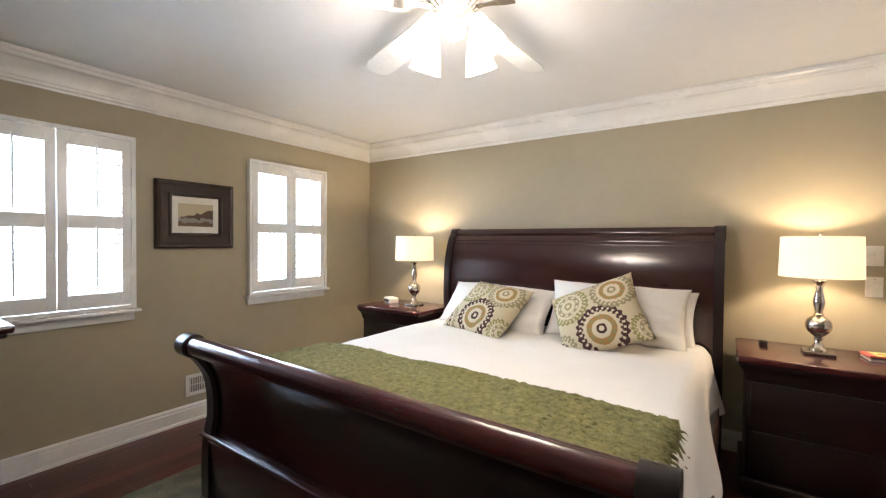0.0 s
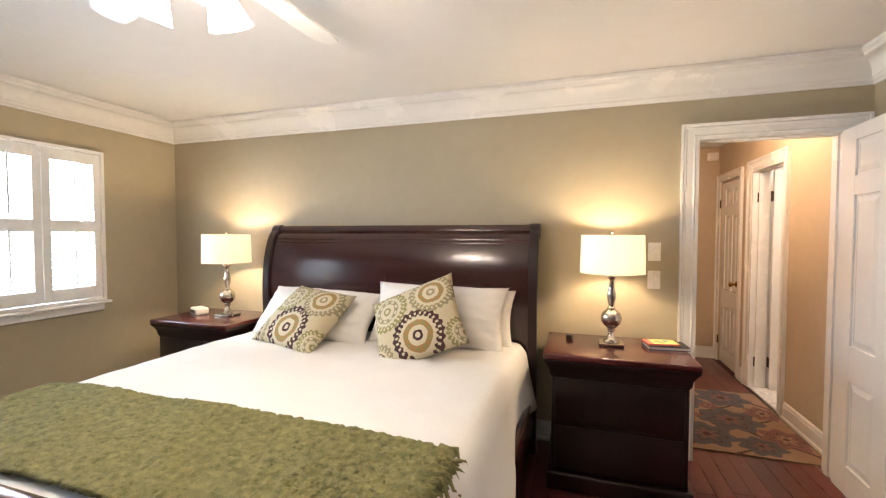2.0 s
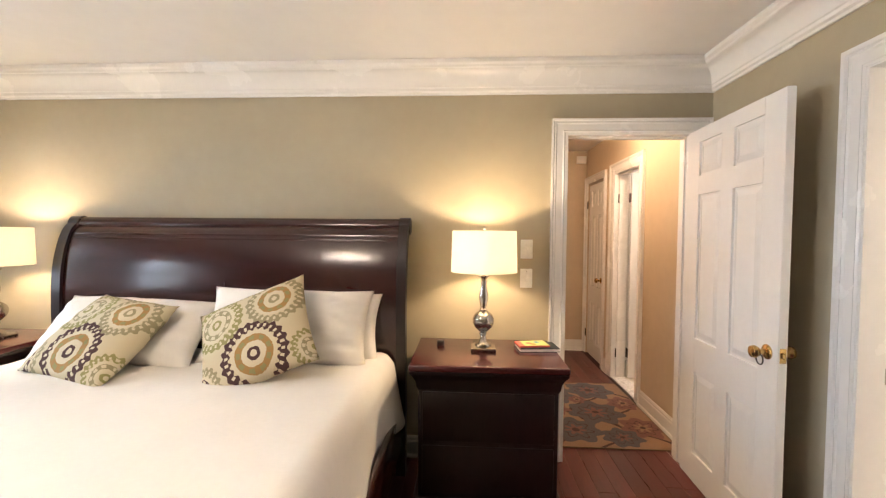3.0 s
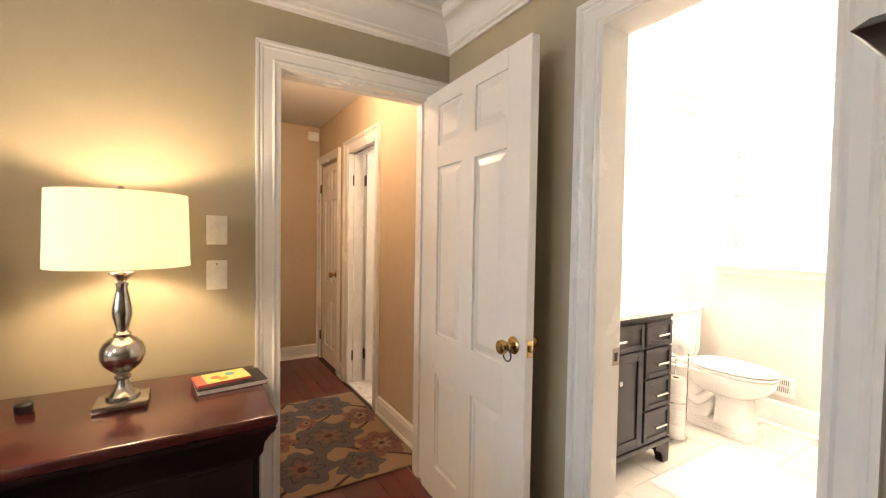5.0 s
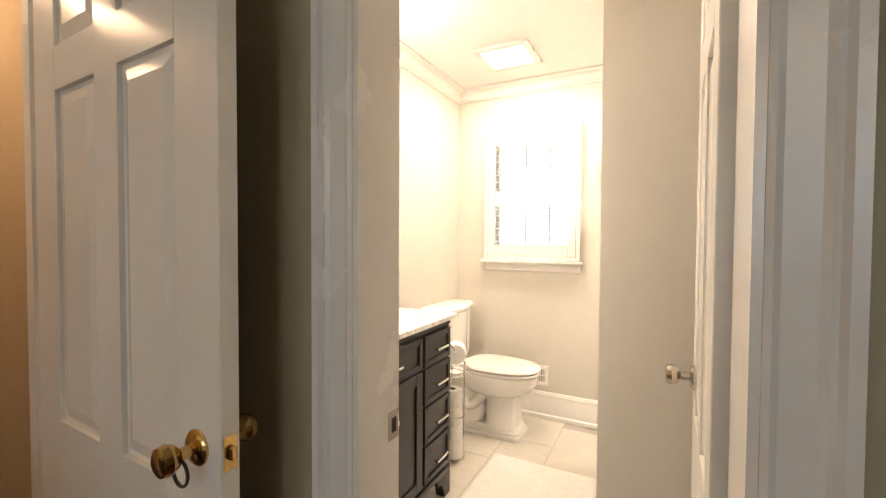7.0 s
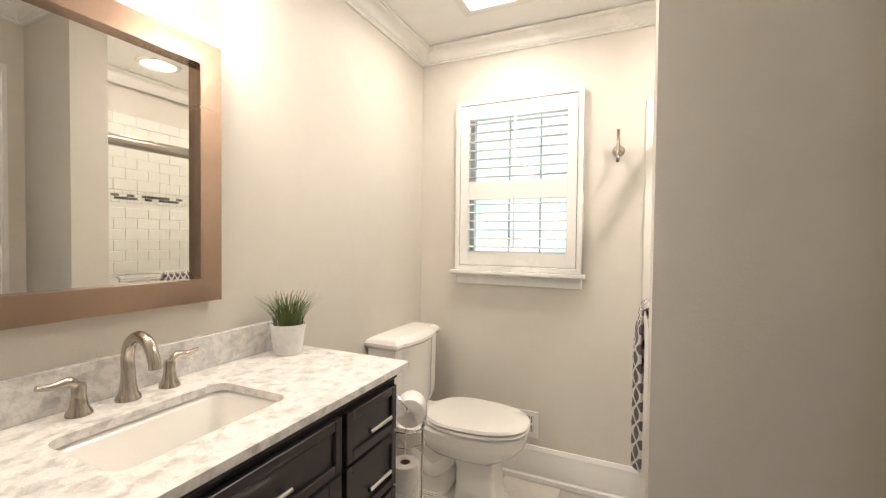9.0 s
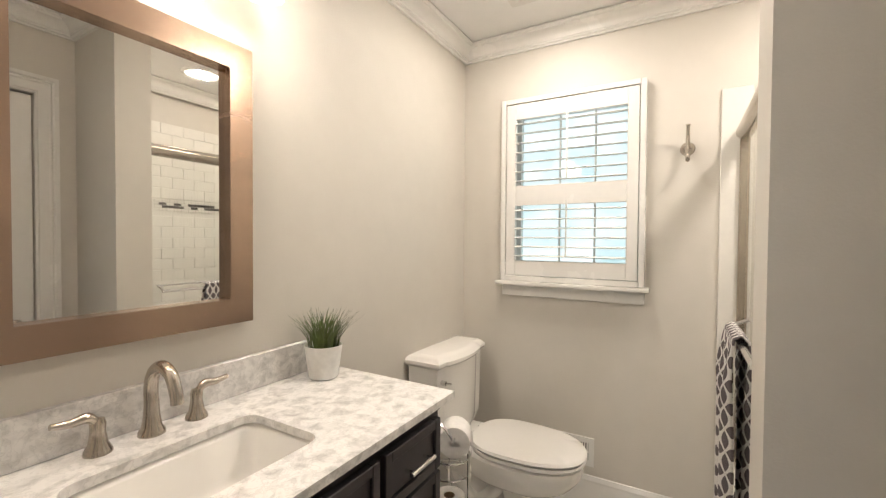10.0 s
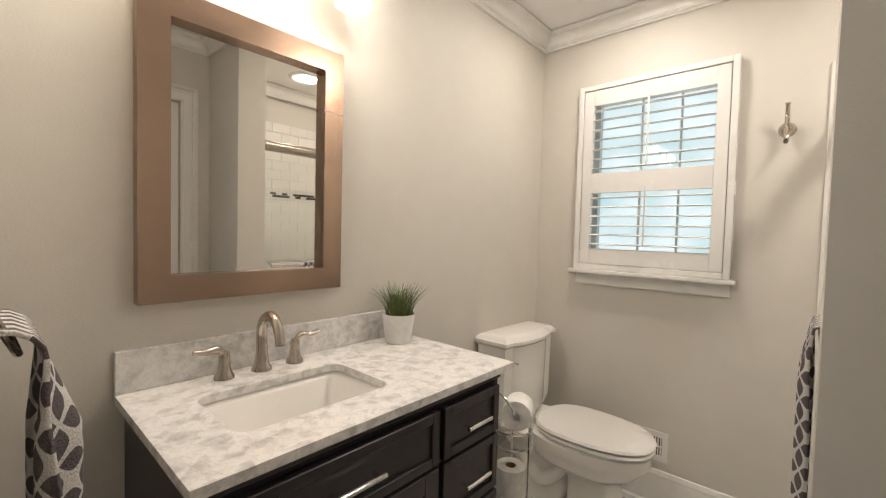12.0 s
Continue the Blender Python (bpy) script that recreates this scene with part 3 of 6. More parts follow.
def jamb(name, axis, f0, f1, a0, a1, top, label, t=0.018, stop=None):
    bm = bmesh.new()

    def bx(u0, u1, z0, z1, d0=f0, d1=f1):
        box(bm, d0, d1, u0, u1, z0, z1) if axis == "y" else box(bm, u0, u1, d0, d1, z0, z1)
    bx(a0, a0 + t, 0, top)
    bx(a1 - t, a1, 0, top)
    bx(a0 + t, a1 - t, top - t, top)
    if stop is not None:
        bx(a0 + t, a0 + t + 0.011, 0, top - t, stop, stop + 0.035)
        bx(a1 - t - 0.011, a1 - t, 0, top - t, stop, stop + 0.035)
        bx(a0 + t + 0.011, a1 - t - 0.011, top - t - 0.011, top - t, stop, stop + 0.035)
    return tagged(part(name, bm, TRIM, smooth=0), label, "door jamb", kind="structure")


casing("trim_hall_door", "x", 0.0, -1, DOORH[0], DOORH[1] + 0.012, 2.03, "white moulded casing round the hall doorway", 0.082)
jamb("trim_hall_door_jamb", "x", -0.008, 0.128, *DOORH, 2.035, "white jamb of the hall doorway", stop=0.05)
casing("trim_bath_door", "y", 0.0, -1, *DOORB, 2.03, "white moulded casing round the bathroom doorway", 0.086)
casing("trim_bath_door_inside", "y", 0.12, 1, *DOORB, 2.03, "white casing inside the bathroom doorway", 0.06)
jamb("trim_bath_door_jamb", "y", -0.008, 0.128, *DOORB, 2.035, "white jamb of the bathroom doorway", t=0.012)
casing("trim_second_bath", "y", 0.0, -1, *DOOR2, 2.03, "white casing round the second bathroom doorway")
jamb("trim_second_bath_jamb", "y", -0.008, 0.128, *DOOR2, 2.035, "white jamb of the second bathroom doorway", stop=0.04)
casing("trim_closet", "y", 0.0, -1, 1.92, 2.50, 2.03, "white casing round the hall closet door", 0.075)
casing("trim_bath_closet", "x", SOUTH, 1, 0.40, 0.97, 2.03, "white casing round the bathroom closet door")
structure("trim_threshold", B(0.0, 0.125, DOORB[0] + 0.018, DOORB[1] - 0.018, -0.004, 0.012, 0.004), MARBLE, "pale marble threshold", "threshold")
structure("trim_second_threshold", B(0.0, 0.13, DOOR2[0] + 0.018, DOOR2[1] - 0.018, -0.004, 0.01, 0.003), MARBLE, "pale marble threshold of the second bathroom", "threshold")


# ---- doors ----
def six_panel_door(name, label, w, h, where, knob=None, knob_label="", t=0.036, hinges=True, flip=1):
    """Hinge edge at x = 0, faces at y = 0 and y = t."""
    d = tagged(new(name), label, "door", kind="structure")
    d.matrix_basis = where
    s, mid = 0.115 * w / 0.76 + 0.01, 0.1 * w / 0.76
    pw = (w - 2 * s - mid) / 2
    rows = ((0.17, 0.64), (0.83, 1.645), (1.75, h - 0.075))
    bm = bmesh.new()
    box(bm, s - 0.005, w - s + 0.005, 0.011, t - 0.011, 0.1, h - 0.05)
    for x0, x1 in ((0, s), (w - s, w)):
        box(bm, x0, x1, 0, t, 0.008, h, 0.002, 1)
    z = 0.008
    for a, b in rows + ((h, h), ):
        box(bm, s, w - s, 0, t, z, a)
        z = b
    for a, b in rows:
        box(bm, s + pw, s + pw + mid, 0, t, a, b)
    part("leaf", bm, DOORP, d, smooth=0.4)
    for a, b in rows:
        for x0 in (s, s + pw + mid):
            p = bmesh.new()
            for y0, y1, y2 in ((0.0105, 0.002, 0), (t - 0.0105, t - 0.002, 1)):
                lo = [(x0 + 0.012, a + 0.012), (x0 + pw - 0.012, a + 0.012), (x0 + pw - 0.012, b - 0.012), (x0 + 0.012, b - 0.012)]
                e = 0.03
                hi = [(x0 + 0.012 + e, a + 0.012 + e), (x0 + pw - 0.012 - e, a + 0.012 + e), (x0 + pw - 0.012 - e, b - 0.012 - e), (x0 + 0.012 + e, b - 0.012 - e)]
                L0 = [p.verts.new((u, y0, v)) for u, v in lo]
                H0 = [p.verts.new((u, y1, v)) for u, v in hi]
                p.faces.new(H0)
                p.faces.new(L0)
                for i in range(4):
                    j = (i + 1) % 4
                    p.faces.new((L0[i], L0[j], H0[j], H0[i]))
            part("raised_panel", p, DOORP, d, smooth=0.2)
    if hinges:
        for z in (0.25, 1.78):
            hb = B(-0.004, -0.001, 0.004, t - 0.004, z - 0.045, z + 0.045)
            tube(hb, [(-0.006, t + 0.004 if flip > 0 else -0.004, z - 0.047), (-0.006, t + 0.004 if flip > 0 else -0.004, z + 0.047)], 0.006, 8)
            part("hinge", hb, IRON, d, "dark metal hinge")
    if knob:
        kx, kz = w - 0.065, 0.92
        for sgn, y in ((-1, 0.0), (1, t)):
            k = bmesh.new()
            lathe(k, [(0.001, 0), (0.032, 0), (0.032, 0.004), (0.026, 0.009), (0.011, 0.012), (0.011, 0.032), (0.022, 0.04), (0.027, 0.052), (0.024, 0.064), (0.016, 0.068), (0.001, 0.068)], seg=24)
            part("knob", k, knob, d, knob_label, where=Matrix.Translation((kx, y, kz)) @ Matrix.Rotation(radians(90 * -sgn), 4, "X"))
        part("latch_plate", B(w - 0.001, w + 0.0015, t / 2 - 0.012, t / 2 + 0.012, kz - 0.03, kz + 0.03), knob, d, "metal latch plate")
        lb = B(w, w + 0.011, t / 2 - 0.006, t / 2 + 0.006, kz - 0.012, kz + 0.012, 0.003, 1)
        part("latch_bolt", lb, knob, d)
    return d


bd = six_panel_door("door_bedroom", "white six-panel door standing open, brass knob", 0.80, 2.015, pose(-0.148, -0.022, 0, 0, 0, -92.2), BRASS, "aged brass knob", flip=1)
rg = bmesh.new()
tube(rg, [(0.022 * math.cos(a), 0.0, -0.022 + 0.022 * math.sin(a)) for a in np.linspace(0, 2 * math.pi, 20)[:-1]], 0.003, 6, True)
part("key_ring", rg, BLACKP, bd, "dark elastic loop on the knob", where=pose(0.735, -0.03, 0.91))
six_panel_door("door_bathroom", "white six-panel bathroom door standing open", 0.55, 2.015, pose(0.15, -1.578, 0.012, 0, 0, -1.2), NICKEL, "satin nickel knob")
six_panel_door("door_second_bath", "white door opened into the second bathroom", 0.575, 2.015, pose(0.142, 1.556, 0.006, 0, 0, -3), None)
cd = six_panel_door("door_closet", "white closed six-panel hall closet door", 0.54, 2.0, pose(0.012, 2.485, 0.004, 0, 0, -90), BRASS, "aged brass knob")
six_panel_door("door_bath_closet", "white closed six-panel closet door", 0.56, 2.015, pose(0.405, SOUTH - 0.04, 0.006), NICKEL, "satin nickel knob", hinges=False)
for z in (0.25, 1.78):
    part("hinge", B(-0.012, 0.0, 2.492, 2.512, z - 0.045, z + 0.045), IRON, where=cd.matrix_basis.inverted(), parent=cd, label="dark metal hinge")
sp = B(0.09, 0.122, DOORB[1] - 0.0145, DOORB[1] - 0.0115, 0.865, 0.925)
st = thing("strike_plate", "small brass strike plate on the bathroom jamb", "strike plate")
part("plate", sp, NICKEL, st)
part("slot", B(0.099, 0.113, DOORB[1] - 0.0155, DOORB[1] - 0.0143, 0.88, 0.91), BLACKP, st, "dark latch slot")
for z in (0.25, 1.78):
    tagged(part("jamb_hinge", B(0.03, 0.055, 1.596, 1.602, z - 0.045, z + 0.045), IRON), "dark metal hinge leaf on the white jamb", "hinge", "hinges of the second bathroom door")

tagged(part("jamb_hinge", B(0.085, 0.118, DOORB[0] + 0.0125, DOORB[0] + 0.0155, 1.76, 1.85), IRON), "dark bronze hinge leaf on the bathroom jamb", "hinge")


# ---- windows with shutters ----
def shutter_window(name, label, y0, y1, z0, z1, wx, sign, panels, sections, slat, tilt, opening):
    """Plantation shutters in a frame on the wall plane wx, facing sign along x."""
    d = tagged(new(name), label, "window", kind="structure")
    f = 0.026

    def X(a, b):
        return (wx + sign * a, wx + sign * b) if sign > 0 else (wx + sign * b, wx + sign * a)
    bm = bmesh.new()
    for a, b, c, e in ((y0, y0 + f, z0, z1), (y1 - f, y1, z0, z1), (y0 + f, y1 - f, z1 - f, z1), (y0 + f, y1 - f, z0, z0 + f)):
        box(bm, *X(0.001, 0.05), a, b, c, e, 0.003, 1)
    part("window_frame", bm, TRIM, d)
    bm = B(*X(0.001, 0.075), y0 - 0.022, y1 + 0.022, z0 - 0.022, z0 - 0.001, 0.006, 2)
    part("window_sill", bm, TRIM, d)
    bm = B(*X(0.001, 0.02), y0, y1, z0 - 0.082, z0 - 0.023, 0.004, 1)
    part("window_apron", bm, TRIM, d)
    ya, yb = y0 + f + 0.002, y1 - f - 0.002
    pw = (yb - ya) / panels
    for k in range(panels):
        a, b = ya + k * pw + 0.0015, ya + (k + 1) * pw - 0.0015
        st = 0.05
        sh = part("shutter_panel", bmesh.new(), TRIM, d)
        bm = bmesh.new()
        zs = [z0 + f + 0.003, z1 - f - 0.003]
        box(bm, *X(0.02, 0.046), a, a + st, zs[0], zs[1], 0.002, 1)
        box(bm, *X(0.02, 0.046), b - st, b, zs[0], zs[1], 0.002, 1)
        zc = zs[0]
        for s0, s1 in list(sections) + [(zs[1], zs[1])]:
            box(bm, *X(0.02, 0.046), a + st, b - st, zc, s0, 0.002, 1)
            zc = s1
        sh.data = finish("shutter_panel", bm, TRIM)
        lv = bmesh.new()
        n = 10
        lv_pts = [(slat / 2 * math.cos(2 * math.pi * i / n), 0.0055 * math.sin(2 * math.pi * i / n)) for i in range(n)]
        prism(lv, lv_pts, "y", a + st + 0.001, b - st - 0.001)
        lme = finish("louver", lv, TRIM)
        for s0, s1 in sections:
            m = max(3, round((s1 - s0) / (slat * 0.93)))
            for i in range(m):
                z = s0 + (i + 0.5) * (s1 - s0) / m
                o = new("louver", lme)
                o.parent = sh
                o.matrix_basis = Matrix.Translation((wx + sign * 0.033, 0, z)) @ Matrix.Rotation(radians(tilt * sign), 4, "Y")
            rod = B(*X(0.062, 0.070), (a + b) / 2 - 0.005, (a + b) / 2 + 0.005, s0 + 0.02, s1 + 0.02, 0.002, 1)
            part("tilt_rod", rod, TRIM, sh)
    oy0, oy1, oz0, oz1 = opening
    bm = bmesh.new()
    for a, b, c, e in ((oy0, oy0 + 0.035, oz0, oz1), (oy1 - 0.035, oy1, oz0, oz1), (oy0 + 0.035, oy1 - 0.035, oz1 - 0.035, oz1), (oy0 + 0.035, oy1 - 0.035, oz0, oz0 + 0.035), (oy0 + 0.035, oy1 - 0.035, (oz0 + oz1) / 2 - 0.02, (oz0 + oz1) / 2 + 0.02)):
        box(bm, *X(-0.13, -0.09), a, b, c, e)
    for k in (1, 2):
        yy = oy0 + 0.035 + (oy1 - oy0 - 0.1) * k / 3
        box(bm, *X(-0.118, -0.102), yy - 0.005, yy + 0.005, oz0 + 0.035, oz1 - 0.035)
    part("sash", bm, TRIM, d, "white sash with glazing bars")
    g = part("pane", B(*X(-0.112, -0.108), oy0 + 0.035, oy1 - 0.035, oz0 + 0.035, oz1 - 0.035), GLASS, d, smooth=0)
    g.visible_shadow = False
    return d


for k, (a, b, hole) in enumerate(((-3.062, -2.255, W1), (-1.45, -0.643, W2))):
    shutter_window(f"window_{k + 1}", "white plantation shutters with open louvers on the window", a, b, 0.915, 2.065, LX, 1, 2, ((1.035, 1.445), (1.53, 1.955)), 0.062, 12, (*hole, 0.93, 2.03))
shutter_window("window_3", "white single-panel plantation shutter over the toilet", -0.982, -0.287, 1.135, 2.082, BX, -1, 1, ((1.243, 1.527), (1.63, 1.975)), 0.050, 5, (-0.953, -0.316, 1.165, 2.05))
for nm, x in (("backdrop_west", LX - 1.6), ("backdrop_east", BX + 1.6)):
    tagged(part(nm, B(x - 0.01, x, -4.5, 1.5, -0.5, 4.0), GARDEN, smooth=0), "bright overcast garden outside", "backdrop", kind="structure")

# ---- picture ----
pc = thing("framed_picture", "small landscape print in a wide dark brown frame", "picture", where=pose(LX, -1.856, 1.566))
bm = bmesh.new()
hw, hh, fw = 0.279, 0.248, 0.113
prof = [(0.0, 0.002), (0.0, 0.026), (0.012, 0.034), (0.03, 0.030), (0.036, 0.022), (0.085, 0.018), (0.092, 0.028), (0.104, 0.028), (fw, 0.014), (fw, 0.002)]
rows = [[bm.verts.new((d, sy * (hw - o), sz * (hh - o))) for sy, sz in ((-1, -1), (1, -1), (1, 1), (-1, 1))] for o, d in prof]
for i in range(len(prof)):
    a, b = rows[i], rows[(i + 1) % len(prof)]
    for k in range(4):
        j = (k + 1) % 4
        bm.faces.new((a[k], a[j], b[j], b[k]))
part("frame", bm, FRAMEW, pc, smooth=0.3)
part("mount", B(0.004, 0.010, -hw + fw - 0.004, hw - fw + 0.004, -hh + fw - 0.004, hh - fw + 0.004), MATB, pc, "cream picture mount")
part("print", B(0.0105, 0.0115, -0.125, 0.125, -0.085, 0.085), PRINT, pc, "brown coastal landscape print", smooth=0)

# ---- wall plates ----
for z, kind in ((1.3225, 0), (1.1425, 1)):
    sw = thing("light_switch", "cream plastic wall switch plate by the doorway", "switch", "bedside switches", pose(-1.0875, 0, z))
    part("plate", B(-0.037, 0.037, -0.007, -0.0005, -0.0585, 0.0585, 0.0025, 2), WHITEP, sw)
    if kind:
        part("rocker", B(-0.012, 0.012, -0.014, -0.007, -0.024, 0.024, 0.004, 2), WHITEP, sw)
        part("screw", B(-0.003, 0.003, -0.0085, -0.007, 0.042, 0.047), NICKEL, sw)
    else:
        part("toggle", B(-0.005, 0.005, -0.019, -0.007, -0.004, 0.012, 0.002, 1), WHITEP, sw)
        part("surround", B(-0.011, 0.011, -0.009, -0.007, -0.018, 0.018, 0.001, 1), WHITEP, sw)
th = thing("door_chime", "small cream chime box high on the hall wall", "door chime", where=pose(-0.075, HALLY, 2.33))
part("body", B(-0.055, 0.055, -0.04, -0.001, -0.045, 0.045, 0.005, 2), WHITEP, th)
part("grille", B(-0.04, 0.04, -0.043, -0.04, -0.03, 0.03, 0.001, 1), TRIM, th)


def vent(name, label, where, w, h, n, dark=True):
    v = thing(name, label, "vent", where=where)
    bm = bmesh.new()
    for a, b, c, e in ((-w / 2, -w / 2 + 0.026, -h / 2, h / 2), (w / 2 - 0.026, w / 2, -h / 2, h / 2), (-w / 2 + 0.026, w / 2 - 0.026, h / 2 - 0.026, h / 2), (-w / 2 + 0.026, w / 2 - 0.026, -h / 2, -h / 2 + 0.026)):
        box(bm, a, b, -0.008, -0.0005, c, e)
    part("frame", bm, TRIM, v)
    part("backing", B(-w / 2 + 0.01, w / 2 - 0.01, -0.003, -0.0006, -h / 2 + 0.01, h / 2 - 0.01), BLACKP, v)
    sm = finish("slat", B(-0.0028, 0.0028, -0.0075, -0.0032, -h / 2 + 0.0265, h / 2 - 0.0265), TRIM, 0)
    for i in range(n):
        o = new("slat", sm)
        o.parent = v
        o.matrix_basis = pose(-w / 2 + 0.026 + (i + 0.5) * (w - 0.052) / n, 0, 0)
    part("damper_bar", B(-w / 2 + 0.0265, w / 2 - 0.0265, -0.0085, -0.0035, -0.003, 0.003), TRIM, v)


vent("wall_vent", "white slatted register above the bathroom baseboard", pose(BX, -0.64, 0.305, 0, 0, -90), 0.26, 0.14, 18)
vent("wall_vent", "white slatted register above the bedroom baseboard", pose(LX, -1.80, 0.275, 0, 0, 90), 0.26, 0.16, 16)
vent("wall_vent", "white slatted register low on the hall wall", pose(-0.66, HALLY, 0.28), 0.22, 0.24, 12)

# ---- bed ----
bed = thing("sleigh_bed", "dark cherry wooden king-size sleigh bed", "bed")
BX0, BX1 = -3.93, -1.80


def ribbon(line, th):
    """Closed outline of a curved board of thickness th along a line of (y, z)."""
    P = [Vector((0, *p)) for p in line]
    P = spline(P, 7)
    a, b = [], []
    for i, p in enumerate(P):
        d = (P[min(i + 1, len(P) - 1)] - P[max(i - 1, 0)]).normalized()
        n = Vector((0, -d.z, d.y)) * th / 2
        a.append((p.y + n.y, p.z + n.z))
        b.append((p.y - n.y, p.z - n.z))
    return a + b[::-1]


HEADL = ((-0.20, 0.25), (-0.205, 0.6), (-0.22, 0.95), (-0.205, 1.2), (-0.155, 1.38), (-0.105, 1.44))
FOOTL = ((-2.34, 0.10), (-2.34, 0.34), (-2.315, 0.52), (-2.33, 0.69), (-2.385, 0.81), (-2.44, 0.865))
BXF = -1.865
part("headboard", prism(bmesh.new(), ribbon(HEADL, 0.035), "x", BX0 + 0.05, BX1 - 0.05), CHERRY, bed, "curved glossy cherry headboard")
hr = bmesh.new()
tube(hr, [(BX0 + 0.02, -0.085, 1.455), (BX1 - 0.02, -0.085, 1.455)], 0.045, 20)
part("headboard_roll", hr, CHERRY, bed)
hm = bmesh.new()
for z, y, r in ((1.395, -0.16, 0.011), (1.37, -0.173, 0.008)):
    tube(hm, [(BX0 + 0.05, y, z), (BX1 - 0.05, y, z)], r, 10)
part("headboard_moulding", hm, CHERRY, bed)
for x0 in (BX0, BX1 - 0.055):
    part("headboard_post", prism(bmesh.new(), ribbon(((-0.20, 0.0), (-0.205, 0.35), (-0.215, 0.7), (-0.225, 0.95), (-0.21, 1.2), (-0.16, 1.38), (-0.105, 1.45)), 0.062), "x", x0, x0 + 0.055), CHERRYV, bed)
    cap = bmesh.new()
    tube(cap, [(x0 - 0.004, -0.085, 1.455), (x0 + 0.059, -0.085, 1.455)], 0.052, 20)
    part("post_scroll", cap, CHERRYV, bed)
part("headboard_seam", B(-2.872, -2.868, -0.2415, -0.238, 0.75, 1.12), BLACKP, bed, smooth=0)
part("footboard", prism(bmesh.new(), ribbon(FOOTL, 0.036), "x", BX0 + 0.03, BXF - 0.05), CHERRY, bed, "curved glossy cherry footboard")
fr = bmesh.new()
tube(fr, [(BX0 - 0.01, -2.445, 0.88), (BXF - 0.04, -2.445, 0.88)], 0.044, 20)
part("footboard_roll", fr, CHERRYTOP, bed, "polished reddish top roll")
fb = bmesh.new()
tube(fb, [(BX0 + 0.0, -2.375, 0.835), (BXF - 0.03, -2.375, 0.835)], 0.012, 10)
part("footboard_bead", fb, CHERRY, bed)
for x0 in (BX0 + 0.01, BXF - 0.055):
    part("footboard_post", prism(bmesh.new(), ribbon(((-2.345, 0.0), (-2.345, 0.34), (-2.320, 0.52), (-2.335, 0.70), (-2.390, 0.81), (-2.450, 0.87)), 0.07), "x", x0, x0 + 0.065), CHERRYV, bed)
    cap = bmesh.new()
    tube(cap, [(x0 - 0.006, -2.445, 0.88), (x0 + 0.071, -2.445, 0.88)], 0.055, 22)
    part("post_scroll", cap, CHERRYV, bed)
    part("post_foot", B(x0 - 0.006, x0 + 0.071, -2.390, -2.300, 0.0, 0.11, 0.008, 2), CHERRYV, bed)
fm = B(BX0 - 0.01, BXF + 0.005, -2.385, -2.350, 0.405, 0.43, 0.008, 3)
part("footboard_ledge", fm, CHERRY, bed)
part("footboard_rail", B(BX0 + 0.05, BXF - 0.06, -2.375, -2.320, 0.14, 0.405, 0.006, 2), CHERRY, bed)
for x0 in (BX0 + 0.005, BX1 - 0.045):
    part("side_rail", B(x0, x0 + 0.035, -2.32, -0.2, 0.2, 0.43, 0.008, 2), CHERRY, bed)
mt = thing("mattress", "thick white mattress on the bed", "mattress")
part("body", B(-3.83, -1.90, -2.24, -0.245, 0.43, 0.69, 0.05, 3), LINEN, mt)
part("box_spring", B(-3.83, -1.90, -2.24, -0.245, 0.26, 0.43, 0.02, 2), LINEN, mt)


def coverlet():
    """White bedspread: flat top with soft swells, rounded edges and a hanging side with folds."""
    bm = bmesh.new()
    x0, x1, y0, y1, top = -3.845, -1.885, -2.245, -0.26, 0.722
    nu, nv = 96, 70
    drop = 0.30
    grid = []
    width = x1 - x0
    for j in range(nv + 1):
        row = []
        y = y0 + (y1 - y0) * j / nv
        for i in range(nu + 1):
            s = -drop + (width + 2 * drop) * i / nu
            e = 0.055
            if s < e:
                t = (e - s)
                a = min(t / e, math.pi / 2)
                x, z = x0 + e - e * math.sin(a) - 0.0, top - e * (1 - math.cos(a))
                over = max(0, t - e * math.pi / 2)
                z -= over
                side = -1
            elif s > width - e:
                t = s - (width - e)
                a = min(t / e, math.pi / 2)
                x, z = x1 - e + e * math.sin(a), top - e * (1 - math.cos(a))
                over = max(0, t - e * math.pi / 2)
                z -= over
                side = 1
            else:
                x, z, over, side = x0 + s, top, 0, 0
            z += 0.012 * noise.noise(Vector((x * 2.2, y * 2.2, 3))) + 0.004 * noise.noise(Vector((x * 9, y * 9, 1)))
            if over:
                x += side * (0.012 + over * (0.16 + 0.13 * math.sin(y * 9 + 1.5 * math.sin(y * 3.1))))
                z += over * 0.12 * math.sin(y * 5.3)
            row.append(bm.verts.new((x, y, z)))
        grid.append(row)
    for j in range(nv):
        for i in range(nu):
            bm.faces.new((grid[j][i], grid[j][i + 1], grid[j + 1][i + 1], grid[j + 1][i]))
    bmesh.ops.recalc_face_normals(bm, faces=bm.faces)
    bmesh.ops.solidify(bm, geom=bm.faces[:], thickness=-0.012)
    return bm


cv = thing("bedspread", "smooth white bedspread hanging over the bed's sides", "bedspread")
part("cloth", coverlet(), LINEN, cv, smooth=3)


